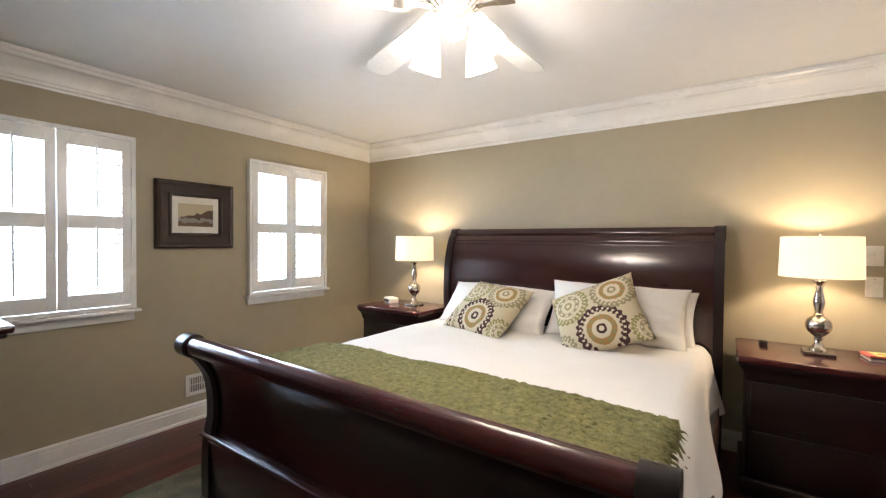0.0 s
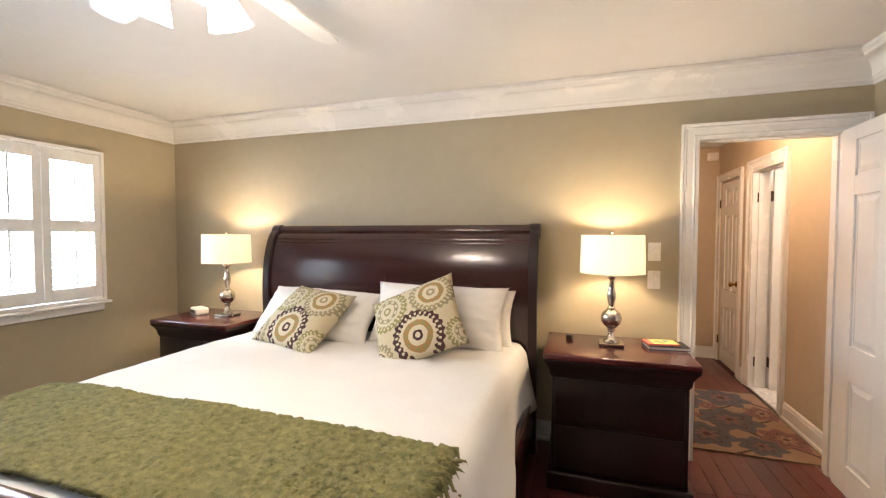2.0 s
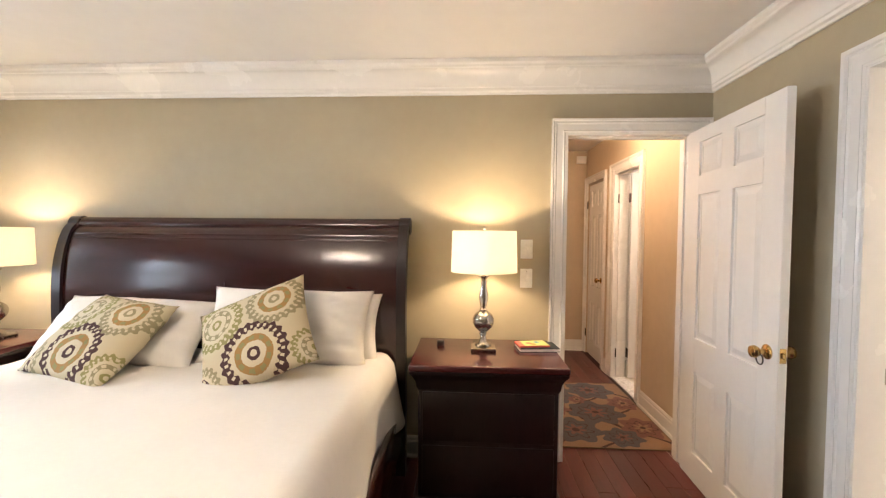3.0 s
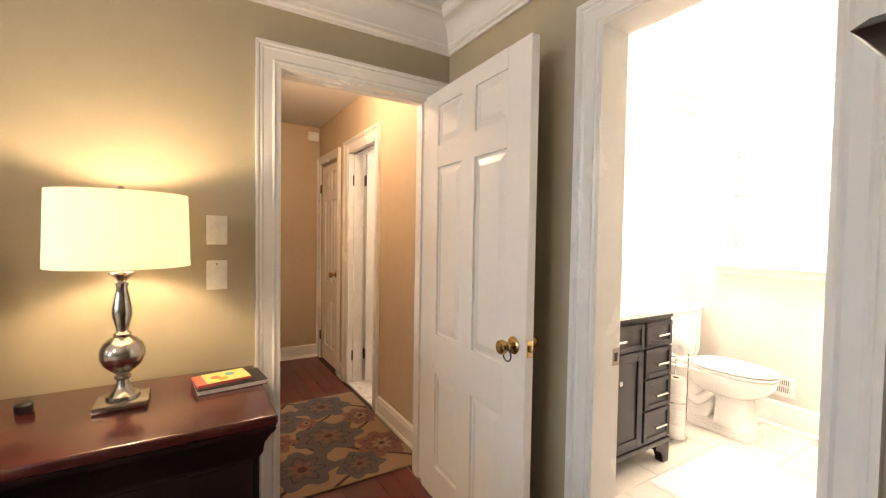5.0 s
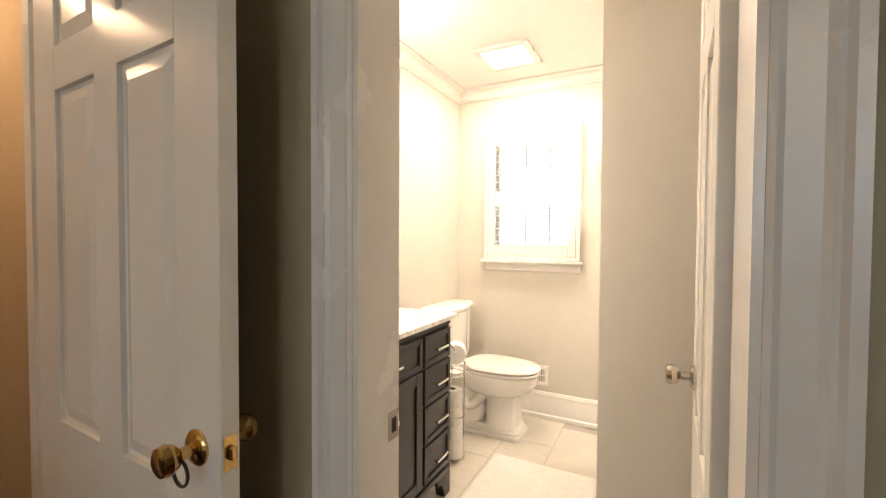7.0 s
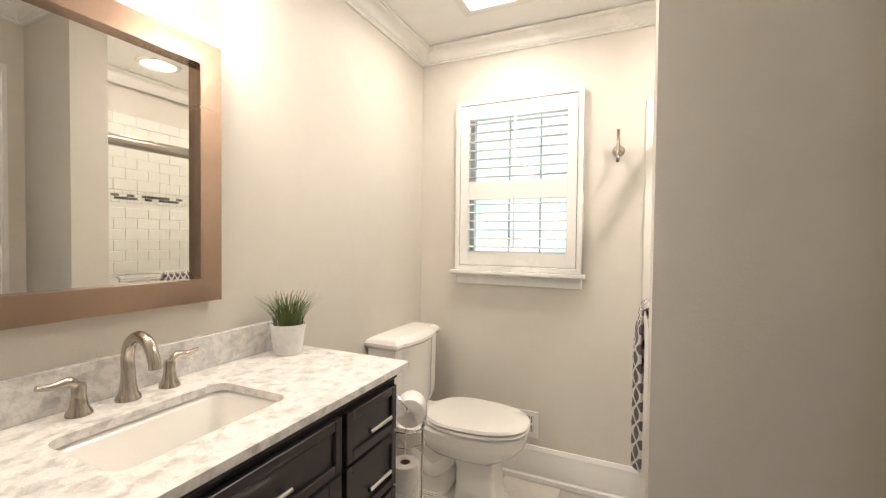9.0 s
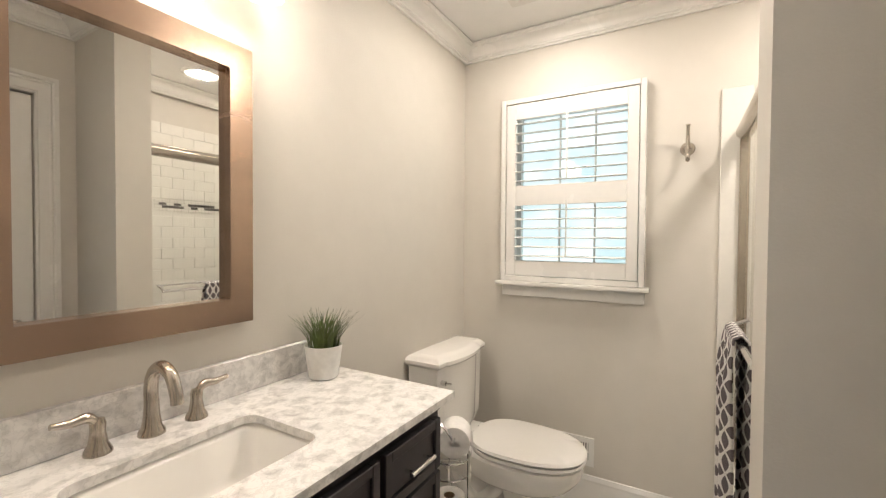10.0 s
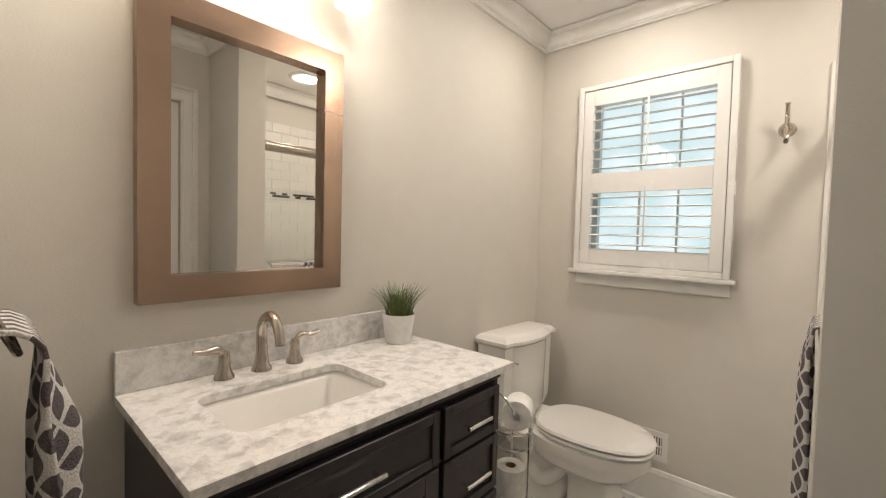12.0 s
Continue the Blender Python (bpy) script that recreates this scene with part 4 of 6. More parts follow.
def knit_throw():
    bm = bmesh.new()
    nu, nv = 360, 100
    x0, x1 = -3.96, -1.925
    grid = []
    for i in range(nu + 1):
        col = []
        for j in range(nv + 1):
            x = x0 + (x1 - x0) * i / nu
            skew = 0.03 * math.sin((x - x0) * 1.5)
            y = -2.245 + 0.535 * j / nv + skew + 0.02 * noise.noise(Vector((x * 3, j * 0.05, 7)))
            z = 0.752 + 0.012 * noise.noise(Vector((x * 2.2, y * 2.2, 3)))
            if x > -1.965:
                z -= 0.5 * (x + 1.965)
            if x < -3.80:
                z -= 0.75 * (-3.80 - x)
            z += 0.004 * noise.noise(Vector((x * 25, y * 50, 2))) + 0.007 * noise.noise(Vector((x * 80, y * 130, 5)))
            col.append(bm.verts.new((x, y, z)))
        grid.append(col)
    for i in range(nu):
        for j in range(nv):
            bm.faces.new((grid[i][j], grid[i + 1][j], grid[i + 1][j + 1], grid[i][j + 1]))
    bmesh.ops.recalc_face_normals(bm, faces=bm.faces)
    bmesh.ops.solidify(bm, geom=bm.faces[:], thickness=-0.014)
    return bm


tw = thing("knit_throw", "chunky moss-green knitted throw with fringed ends", "throw")
part("cloth", knit_throw(), THROW, tw, smooth=3)
rnd = random.Random(4)
for xe, sx in ((-1.93, 1), (-3.955, -1)):
    bm = bmesh.new()
    for k in range(110):
        y = -2.21 + 0.53 * rnd.random()
        L = 0.05 + 0.05 * rnd.random()
        z = 0.715 if sx > 0 else 0.64
        p = [(xe - sx * 0.05, y, z + 0.035)]
        for s in (0.35, 0.7, 1.0):
            p.append((xe + sx * (L * s * 0.7 - 0.02) + rnd.uniform(-0.012, 0.012), y + rnd.uniform(-0.03, 0.03), z + 0.03 - 0.07 * s * s + rnd.uniform(-0.012, 0.012)))
        tube(bm, p, [0.007, 0.008, 0.007, 0.004], 5)
    part("fringe", bm, THROW, tw, "shaggy twisted fringe")


def cushion(w, h, t, crease=0.0, seed=0):
    """Stuffed pillow standing in its local x-z plane, centred."""
    bm = bmesh.new()
    n = 26
    sides = []
    for sgn in (1, -1):
        g = []
        for i in range(n + 1):
            row = []
            for j in range(n + 1):
                u, v = 2 * i / n - 1, 2 * j / n - 1
                pinch = 1 - 0.07 * (1 - abs(u) ** 2) * abs(v) ** 6 - 0.0
                pinch2 = 1 - 0.07 * (1 - abs(v) ** 2) * abs(u) ** 6
                f = max(0.0, (1 - abs(u) ** 2.6)) ** 0.55 * max(0.0, (1 - abs(v) ** 2.6)) ** 0.55
                x, z = u * w / 2 * pinch2, v * h / 2 * pinch
                y = sgn * t / 2 * f * (1 + 0.12 * noise.noise(Vector((u * 2, v * 2, seed)))) + crease * noise.noise(Vector((u * 5, v * 5, seed + 9))) * f
                row.append(bm.verts.new((x, y, z)))
            g.append(row)
        sides.append(g)
        for i in range(n):
            for j in range(n):
                bm.faces.new((g[i][j], g[i + 1][j], g[i + 1][j + 1], g[i][j + 1]))
    bmesh.ops.remove_doubles(bm, verts=bm.verts, dist=0.0006)
    return bm


def pillow(label, w, h, t, where, material, crease, seed, name="pillow"):
    p = tagged(part(name, cushion(w, h, t, crease, seed), material, smooth=3), label, "pillow", "pillows on the bed")
    p.matrix_basis = where
    return p


pillow("plump white cotton pillow leaning on the headboard", 0.90, 0.43, 0.20, pose(-2.42, -0.40, 0.905, -28, 1, 2), LINEN, 0.03, 1)
pillow("white cotton pillow behind another pillow", 0.86, 0.38, 0.16, pose(-2.36, -0.31, 0.885, -16, 0, 0), LINEN, 0.02, 2)
pillow("soft white pillow slumped against the headboard", 0.94, 0.42, 0.22, pose(-3.30, -0.44, 0.868, -42, 1, -3), LINEN, 0.03, 3)
pillow("square cushion printed with olive and brown medallions, leaning", 0.58, 0.50, 0.17, pose(-3.27, -0.63, 0.88, -50, 3, -17), MEDALLION, 0.01, 4, "throw_pillow")
pillow("square cushion printed with olive and brown medallions, tilted", 0.56, 0.50, 0.17, pose(-2.46, -0.66, 0.91, -40, -23, 8), MEDALLION, 0.01, 5, "throw_pillow")




# ---- nightstands and lamps ----
def nightstand(label, x0, x1, y0, y1, h):
    d = thing("nightstand", label, "nightstand", "nightstands beside the bed")
    i = 0.046
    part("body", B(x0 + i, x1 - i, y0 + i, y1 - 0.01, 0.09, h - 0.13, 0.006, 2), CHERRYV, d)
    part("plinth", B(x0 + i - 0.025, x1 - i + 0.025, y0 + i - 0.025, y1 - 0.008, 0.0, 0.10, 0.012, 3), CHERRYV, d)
    bm = bmesh.new()
    prof = [(i, h - 0.135), (i - 0.008, h - 0.12), (i - 0.012, h - 0.09), (i - 0.028, h - 0.06), (i - 0.04, h - 0.045), (i - 0.04, h - 0.034)]
    rows = [[bm.verts.new(p) for p in ((x0 + o, y0 + o, z), (x1 - o, y0 + o, z), (x1 - o, y1 - 0.01, z), (x0 + o, y1 - 0.01, z))] for o, z in prof]
    for a, b in zip(rows, rows[1:]):
        for k in range(4):
            j = (k + 1) % 4
            bm.faces.new((a[k], a[j], b[j], b[k]))
    bm.faces.new(rows[0])
    bm.faces.new(rows[-1])
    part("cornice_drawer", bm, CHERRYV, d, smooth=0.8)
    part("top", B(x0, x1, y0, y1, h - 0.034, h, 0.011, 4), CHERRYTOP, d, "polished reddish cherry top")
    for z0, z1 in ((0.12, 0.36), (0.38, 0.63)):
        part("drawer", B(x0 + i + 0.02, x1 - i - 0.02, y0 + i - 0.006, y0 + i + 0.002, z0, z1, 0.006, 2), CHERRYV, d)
    return d


nightstand("dark cherry two-drawer nightstand near the doorway", -1.735, -0.955, -0.602, -0.05, 0.772)
nightstand("dark cherry two-drawer nightstand near the window", -4.70, -3.95, -0.60, -0.05, 0.772)


def table_lamp(x, y, z, label):
    d = thing("table_lamp", label, "table lamp", "bedside lamps", pose(x, y, z))
    part("base_plate", B(-0.068, 0.068, -0.068, 0.068, 0, 0.02, 0.004, 2), STEEL, d)
    body = lathe(bmesh.new(), [(0.001, 0.019), (0.045, 0.019), (0.043, 0.032), (0.026, 0.045), (0.018, 0.06), (0.015, 0.078), (0.022, 0.085), (0.022, 0.092), (0.016, 0.096), (0.03, 0.108), (0.048, 0.125), (0.058, 0.147), (0.059, 0.168), (0.052, 0.19), (0.036, 0.206), (0.022, 0.214), (0.024, 0.222), (0.015, 0.23), (0.019, 0.25), (0.026, 0.28), (0.026, 0.30), (0.019, 0.335), (0.014, 0.365), (0.018, 0.375), (0.018, 0.382), (0.013, 0.386), (0.02, 0.398), (0.034, 0.408), (0.034, 0.413), (0.001, 0.414)], seg=36)
    part("stem", body, STEEL, d, "turned satin metal stem")
    sh = bmesh.new()
    seg, r0, r1, z0, z1 = 56, 0.182, 0.176, 0.432, 0.657
    ro = [[sh.verts.new((r * math.cos(2 * math.pi * i / seg), r * math.sin(2 * math.pi * i / seg), zz)) for i in range(seg)] for r, zz in ((r0, z0), (r1, z1), (r1 - 0.0025, z1), (r0 - 0.0025, z0))]
    for k in range(4):
        a, b = ro[k], ro[(k + 1) % 4]
        for i in range(seg):
            j = (i + 1) % seg
            sh.faces.new((a[i], a[j], b[j], b[i]))
    part("shade", sh, SHADE, d, "glowing cream drum shade")
    hp = bmesh.new()
    tube(hp, [(0, 0, 0.41), (0, 0, 0.47)], 0.008, 8)
    for sx in (-1, 1):
        tube(hp, spline([(sx * 0.006, 0, 0.43), (sx * 0.06, 0, 0.5), (sx * 0.06, 0, 0.6), (0, 0, 0.655)], 6), 0.002, 6)
    for a in range(3):
        tube(hp, [(0, 0, 0.65), (0.175 * math.cos(a * 2.09), 0.175 * math.sin(a * 2.09), 0.652)], 0.002, 6)
    part("harp", hp, STEEL, d)
    part("finial", lathe(bmesh.new(), [(0.001, 0.652), (0.008, 0.655), (0.006, 0.663), (0.011, 0.67), (0.008, 0.678), (0.001, 0.681)], seg=14), STEEL, d)
    return d


for (x, y), lb in zip(LAMPS, ("lit bedside lamp by the switches, turned metal stem", "lit bedside lamp by the window, turned metal stem")):
    table_lamp(x, y, 0.772, lb)

ck = thing("alarm_clock", "small white plastic alarm clock on the nightstand", "clock", where=pose(-4.53, -0.30, 0.772, 0, 0, -25))
part("body", B(-0.075, 0.075, -0.05, 0.05, 0.0, 0.055, 0.014, 4), WHITEP, ck)
part("display", B(-0.055, 0.055, -0.0515, -0.049, 0.014, 0.04, 0.001, 1), BLACKP, ck, "dark display")
bx = thing("black_box", "small round black box on the nightstand", "box", where=pose(-1.60, -0.22, 0.772))
part("body", lathe(bmesh.new(), [(0.001, 0), (0.020, 0), (0.022, 0.004), (0.022, 0.024), (0.017, 0.03), (0.001, 0.031)], seg=18), BLACKP, bx)
nb = thing("notebook", "black hardcover notebook with an elastic band", "notebook", where=pose(-1.06, -0.245, 0.772, 0, 0, 6))
part("cover", box(box(B(-0.11, 0.11, -0.075, 0.075, 0.0, 0.002), -0.11, 0.11, -0.075, 0.075, 0.016, 0.019), -0.11, 0.11, 0.072, 0.075, 0.0, 0.019), RUBBER, nb)
part("pages", B(-0.106, 0.106, -0.072, 0.071, 0.002, 0.016), PAGES, nb, "white page block")
bk = thing("booklet", "pink and yellow booklet with round motifs", "booklet", where=pose(-1.085, -0.245, 0.7915, 0, 0, 10))
part("cover", B(-0.085, 0.085, -0.055, 0.055, 0.0, 0.010, 0.001, 1), COVERR, bk, "pink red cover")
part("cover_panel", B(-0.055, 0.083, -0.054, 0.054, 0.0101, 0.0112), COVER, bk, "yellow cover panel", smooth=0)
for (cx, cy), m in zip(((-0.02, 0.0), (0.03, 0.015), (0.0, -0.025)), (COVERR, mat("motif_teal", (0.1, 0.35, 0.4), 0.5), mat("motif_orange", (0.75, 0.3, 0.06), 0.5))):
    part("motif", lathe(bmesh.new(), [(0.001, 0.0112), (0.016, 0.0112), (0.016, 0.0118), (0.001, 0.0118)], cx, cy, 16), m, bk)

# ---- ceiling fan ----
fan = thing("ceiling_fan", "white five-blade ceiling fan with four lit glass shades", "ceiling fan", where=pose(*FAN, 0))
FANW = mat("fan_white", (0.8, 0.78, 0.72), 0.3)
part("canopy", lathe(bmesh.new(), [(0.001, H - 0.001), (0.07, H - 0.001), (0.07, H - 0.025), (0.06, H - 0.034), (0.001, H - 0.034)], seg=28), FANW, fan)
part("motor", lathe(bmesh.new(), [(0.001, 2.410), (0.06, 2.408), (0.105, 2.385), (0.115, 2.350), (0.105, 2.315), (0.075, 2.295), (0.06, 2.270), (0.001, 2.268)], seg=36), FANW, fan)
rib = finish("vent_rib", tube(bmesh.new(), [(0.108, 0, 2.318), (0.078, 0, 2.297)], 0.003, 5), NICKEL)
for k in range(24):
    o = new("vent_rib", rib)
    o.parent, o.matrix_basis = fan, Matrix.Rotation(2 * math.pi * k / 24, 4, "Z")
part("light_fitter", lathe(bmesh.new(), [(0.001, 2.275), (0.05, 2.272), (0.052, 2.250), (0.045, 2.240), (0.046, 2.215), (0.03, 2.198), (0.008, 2.192), (0.001, 2.190)], seg=28), FANW, fan)
bl = bmesh.new()
out = [(0.17, -0.05), (0.24, -0.064), (0.66, -0.072), (0.73, -0.058), (0.752, -0.02), (0.752, 0.02), (0.73, 0.058), (0.66, 0.072), (0.24, 0.064), (0.17, 0.05)]
prism(bl, out, "z", -0.004, 0.004)
blade = finish("blade", bl, FANW, 0.4)
ir = bmesh.new()
prism(ir, [(0.09, -0.016), (0.14, -0.012), (0.2, -0.036), (0.24, -0.036), (0.24, 0.036), (0.2, 0.036), (0.14, 0.012), (0.09, 0.016)], "z", -0.010, -0.004)
iron = finish("blade_iron", ir, NICKEL, 0.4)
for k in range(5):
    m = Matrix.Translation((0, 0, 2.315)) @ Matrix.Rotation(radians(15 + 72 * k), 4, "Z") @ Matrix.Rotation(radians(11), 4, "X")
    for nm, me in (("blade", blade), ("blade_iron", iron)):
        o = new(nm, me)
        o.parent = fan
        o.matrix_basis = m
arm = finish("lamp_arm", tube(bmesh.new(), spline([(0.045, 0, 2.245), (0.085, 0, 2.270), (0.105, 0, 2.250), (0.115, 0, 2.230)], 6), 0.008, 10), FANW)
sh = lathe(bmesh.new(), [(0.022, 0.0), (0.03, -0.006), (0.036, -0.03), (0.052, -0.075), (0.066, -0.12), (0.070, -0.135), (0.066, -0.135), (0.048, -0.075), (0.030, -0.03), (0.02, -0.01)], seg=28)
shade_me = finish("glass_shade", sh, BULB)
for k in range(4):
    r = Matrix.Rotation(radians(-10.6 + 90 * k), 4, "Z")
    o = new("lamp_arm", arm)
    o.parent, o.matrix_basis = fan, r
    o = new("glass_shade", shade_me)
    o.parent, o.matrix_basis = fan, r @ Matrix.Translation((0.117, 0, 2.235)) @ Matrix.Rotation(radians(-24), 4, "Y")
pcn = bmesh.new()
tube(pcn, [(0.03, -0.045, 2.240), (0.03, -0.05, 2.15)], 0.0015, 5)
part("pull_chain", pcn, BRASS, fan)

# ---- tall chest and dresser ----
ar = thing("tall_chest", "tall dark cherry chest with a flared cornice", "chest")
part("body", B(-0.335, -0.03, -2.785, -1.803, 0.08, 1.48, 0.008, 2), CHERRYV, ar)
part("plinth", B(-0.36, -0.03, -2.815, -1.783, 0, 0.1, 0.01, 2), CHERRYV, ar)
bm = bmesh.new()
prof = [(0.0, 1.47), (-0.012, 1.50), (-0.02, 1.53), (-0.055, 1.56), (-0.09, 1.575), (-0.105, 1.59), (-0.09, 1.605)]
rows = [[bm.verts.new(p) for p in ((-0.335 + o, -2.785 + o, z), (-0.03, -2.785 + o, z), (-0.03, -1.803 - o, z), (-0.335 + o, -1.803 - o, z))] for o, z in prof]
for a, b in zip(rows, rows[1:]):
    for k in range(4):
        j = (k + 1) % 4
        bm.faces.new((a[k], a[j], b[j], b[k]))
bm.faces.new(rows[0])
bm.faces.new(rows[-1])
part("cornice", bm, CHERRYV, ar, "flared glossy cornice", smooth=0.8)
for k in range(5):
    z = 0.14 + k * 0.265
    part("drawer", B(-0.35, -0.333, -2.735, -1.863, z, z + 0.245, 0.006, 2), CHERRYV, ar)
ds = thing("dresser", "dark cherry dresser with a black polished top", "dresser")
part("body", B(LX + 0.03, -4.47, -4.4, -2.99, 0.06, 0.95, 0.008, 2), CHERRYV, ds)
part("plinth", B(LX + 0.03, -4.44, -4.43, -2.97, 0.0, 0.08, 0.01, 2), CHERRYV, ds)
part("top", B(LX + 0.03, -4.42, -4.44, -2.945, 0.955, 0.99, 0.012, 3), CHERRY, ds)
part("cornice", B(LX + 0.03, -4.445, -4.42, -2.965, 0.93, 0.956, 0.01, 2), CHERRYV, ds)
for k in range(3):
    z = 0.11 + k * 0.275
    part("drawer", B(-4.472, -4.458, -4.34, -3.05, z, z + 0.255, 0.005, 1), CHERRYV, ds)

# ---- rugs ----
rg = thing("floral_runner", "tan rug with large slate flowers in the hall", "rug", where=pose(-0.44, 0.78, 0.0))
part("carpet", B(-0.40, 0.40, -0.61, 0.61, 0.0, 0.011, 0.004, 2), RUGWOOL, rg)
eb = bmesh.new()
tube(eb, [(-0.40, -0.61, 0.006), (0.40, -0.61, 0.006), (0.40, 0.61, 0.006), (-0.40, 0.61, 0.006)], 0.006, 6, True)
part("bound_edge", eb, mat("rug_binding", (0.22, 0.16, 0.10), 0.9), rg)
rb = thing("bedroom_rug", "muted olive grey patterned rug under the bed", "rug")
part("carpet", B(-4.42, -1.2, -2.95, -0.75, 0.0, 0.012, 0.004, 2), BEDRUG, rb)

# ---- bathroom: vanity ----
va = thing("vanity_cabinet", "espresso painted vanity with four drawers and doors", "vanity cabinet")
VX0, VX1, VY0, VT = 0.40, 1.245, -0.54, 0.889
bm = bmesh.new()
box(bm, VX0, VX1, VY0 + 0.015, BY - 0.002, 0.13, 0.70)
box(bm, VX0, VX1, VY0 + 0.015, VY0 + 0.045, 0.70, VT)
box(bm, VX0, VX1, BY - 0.03, BY - 0.002, 0.70, VT)
box(bm, VX0, VX0 + 0.03, VY0 + 0.045, BY - 0.03, 0.70, VT)
box(bm, VX1 - 0.03, VX1, VY0 + 0.045, BY - 0.03, 0.70, VT)
part("body", bm, ESPRESSO, va, smooth=0)
part("base_moulding", B(VX0 - 0.008, VX1 + 0.008, VY0 + 0.002, BY - 0.004, 0.115, 0.145, 0.006, 2), ESPRESSO, va)
part("frieze", B(VX0 - 0.006, VX1 + 0.006, VY0 + 0.006, VY0 + 0.03, VT - 0.03, VT - 0.001, 0.004, 1), ESPRESSO, va)
for x0, s in ((VX0, 1), (VX1, -1)):
    for y0 in (VY0 + 0.004, BY - 0.06):
        f = prism(bmesh.new(), [(x0, 0.0), (x0 + s * 0.055, 0.0), (x0 + s * 0.06, 0.03), (x0 + s * 0.08, 0.07), (x0 + s * 0.13, 0.09), (x0 + s * 0.13, 0.118), (x0, 0.118)], "y", y0, y0 + 0.05)
        part("bracket_foot", f, ESPRESSO, va)


def shaker(name, x0, x1, z0, z1, parent, e=0.035):
    bm = bmesh.new()
    y0, y1 = VY0 - 0.004, VY0 + 0.015
    for a, b, c, d in ((x0, x0 + e, z0, z1), (x1 - e, x1, z0, z1), (x0 + e, x1 - e, z1 - e, z1), (x0 + e, x1 - e, z0, z0 + e)):
        box(bm, a, b, y0, y1, c, d, 0.002, 1)
    box(bm, x0 + e - 0.002, x1 - e + 0.002, y0 + 0.009, y1, z0 + e - 0.002, z1 - e + 0.002)
    return part(name, bm, ESPRESSO, parent, smooth=0.3)


def bar_pull(x, z, parent, half=0.05):
    bm = bmesh.new()
    y = VY0 - 0.004
    tube(bm, [(x - half - 0.008, y - 0.026, z), (x + half + 0.008, y - 0.026, z)], 0.0065, 10)
    for sx in (-1, 1):
        tube(bm, [(x + sx * half * 0.9, y, z), (x + sx * half * 0.9, y - 0.026, z)], 0.005, 8)
    part("handle", bm, CHROME, parent, "polished bar handle")


for z0, z1 in ((0.165, 0.34), (0.35, 0.52), (0.53, 0.695), (0.705, 0.845)):
    d = shaker("drawer", 0.98, VX1 - 0.015, z0, z1, va, 0.026)
    bar_pull(1.1, (z0 + z1) / 2, d, 0.045)
d = shaker("drawer_front", VX0 + 0.02, 0.96, 0.705, 0.845, va, 0.026)
bar_pull(0.69, 0.775, d, 0.06)
for x0, x1, kx in ((VX0 + 0.02, 0.687, 0.655), (0.693, 0.96, 0.725)):
    d = shaker("door", x0, x1, 0.165, 0.695, va, 0.05)
    part("knob", lathe(bmesh.new(), [(0.001, 0), (0.006, 0), (0.006, 0.015), (0.014, 0.02), (0.013, 0.027), (0.001, 0.029)], seg=16), CHROME, d, "polished round knob", where=Matrix.Translation((kx, VY0 - 0.004, 0.56)) @ Matrix.Rotation(radians(90), 4, "X"))

SX0, SX1, SY0, SY1, CUT = 0.497, 0.878, -0.447, -0.20, 0.035


def octagon(x0, x1, y0, y1, c, k=4):
    out = []
    for cx, cy, a0 in ((x1 - c, y1 - c, 0), (x0 + c, y1 - c, 90), (x0 + c, y0 + c, 180), (x1 - c, y0 + c, 270)):
        for i in range(k + 1):
            a = radians(a0 + 90 * i / k)
            out.append((cx + c * math.cos(a), cy + c * math.sin(a)))
    return out


TX0, TX1, TY0, TY1 = 0.379, 1.272, -0.566, BY - 0.001
ct = thing("countertop", "white grey-veined marble vanity top with backsplash", "countertop", where=pose(0, 0, 0.025))
bm = bmesh.new()
n = len(octagon(SX0, SX1, SY0, SY1, CUT))
inner = octagon(SX0, SX1, SY0, SY1, CUT)
outer = []
for x, y in inner:
    ux, uy = (x - (SX0 + SX1) / 2) / (SX1 - SX0), (y - (SY0 + SY1) / 2) / (SY1 - SY0)
    if abs(ux) > abs(uy):
        outer.append((TX1 if ux > 0 else TX0, y))
    else:
        outer.append((x, TY1 if uy > 0 else TY0))
for x, y in [(TX1, TY1), (TX0, TY1), (TX0, TY0), (TX1, TY0)]:
    i = min(range(n), key=lambda q: (outer[q][0] - x) ** 2 + (outer[q][1] - y) ** 2 if abs(inner[q][0] - (SX0 if x == TX0 else SX1)) < CUT and abs(inner[q][1] - (SY0 if y == TY0 else SY1)) < CUT else 9)
    outer[i] = (x, y)
levels = [[bm.verts.new((*p, z)) for p in ring] for ring, z in ((inner, 0.865), (outer, 0.865), (outer, 0.885), (inner, 0.885))]
for k in range(4):
    a, b = levels[k], levels[(k + 1) % 4]
    for i in range(n):
        j = (i + 1) % n
        bm.faces.new((a[i], a[j], b[j], b[i]))
part("slab", bm, MARBLE, ct, smooth=0)
part("backsplash", B(TX0, TX1 - 0.02, BY - 0.021, BY - 0.001, 0.8855, 0.985, 0.002, 1), MARBLE, ct)
sk = thing("sink_basin", "white rectangular undermount sink basin", "sink", where=pose(0, 0, 0.0345))
bm = bmesh.new()
rings = []
for f, z in ((0.012, 0.854), (0.004, 0.852), (-0.004, 0.84), (-0.02, 0.76), (-0.045, 0.725), (-0.1, 0.715)):
    rings.append([bm.verts.new((*p, z)) for p in octagon(SX0 - f, SX1 + f, SY0 - f, SY1 + f, CUT)])
for a, b in zip(rings, rings[1:]):
    for i in range(n):
        j = (i + 1) % n
        bm.faces.new((a[i], a[j], b[j], b[i]))
bm.faces.new(rings[-1])
part("bowl", bm, CERAM, sk, smooth=1.2)
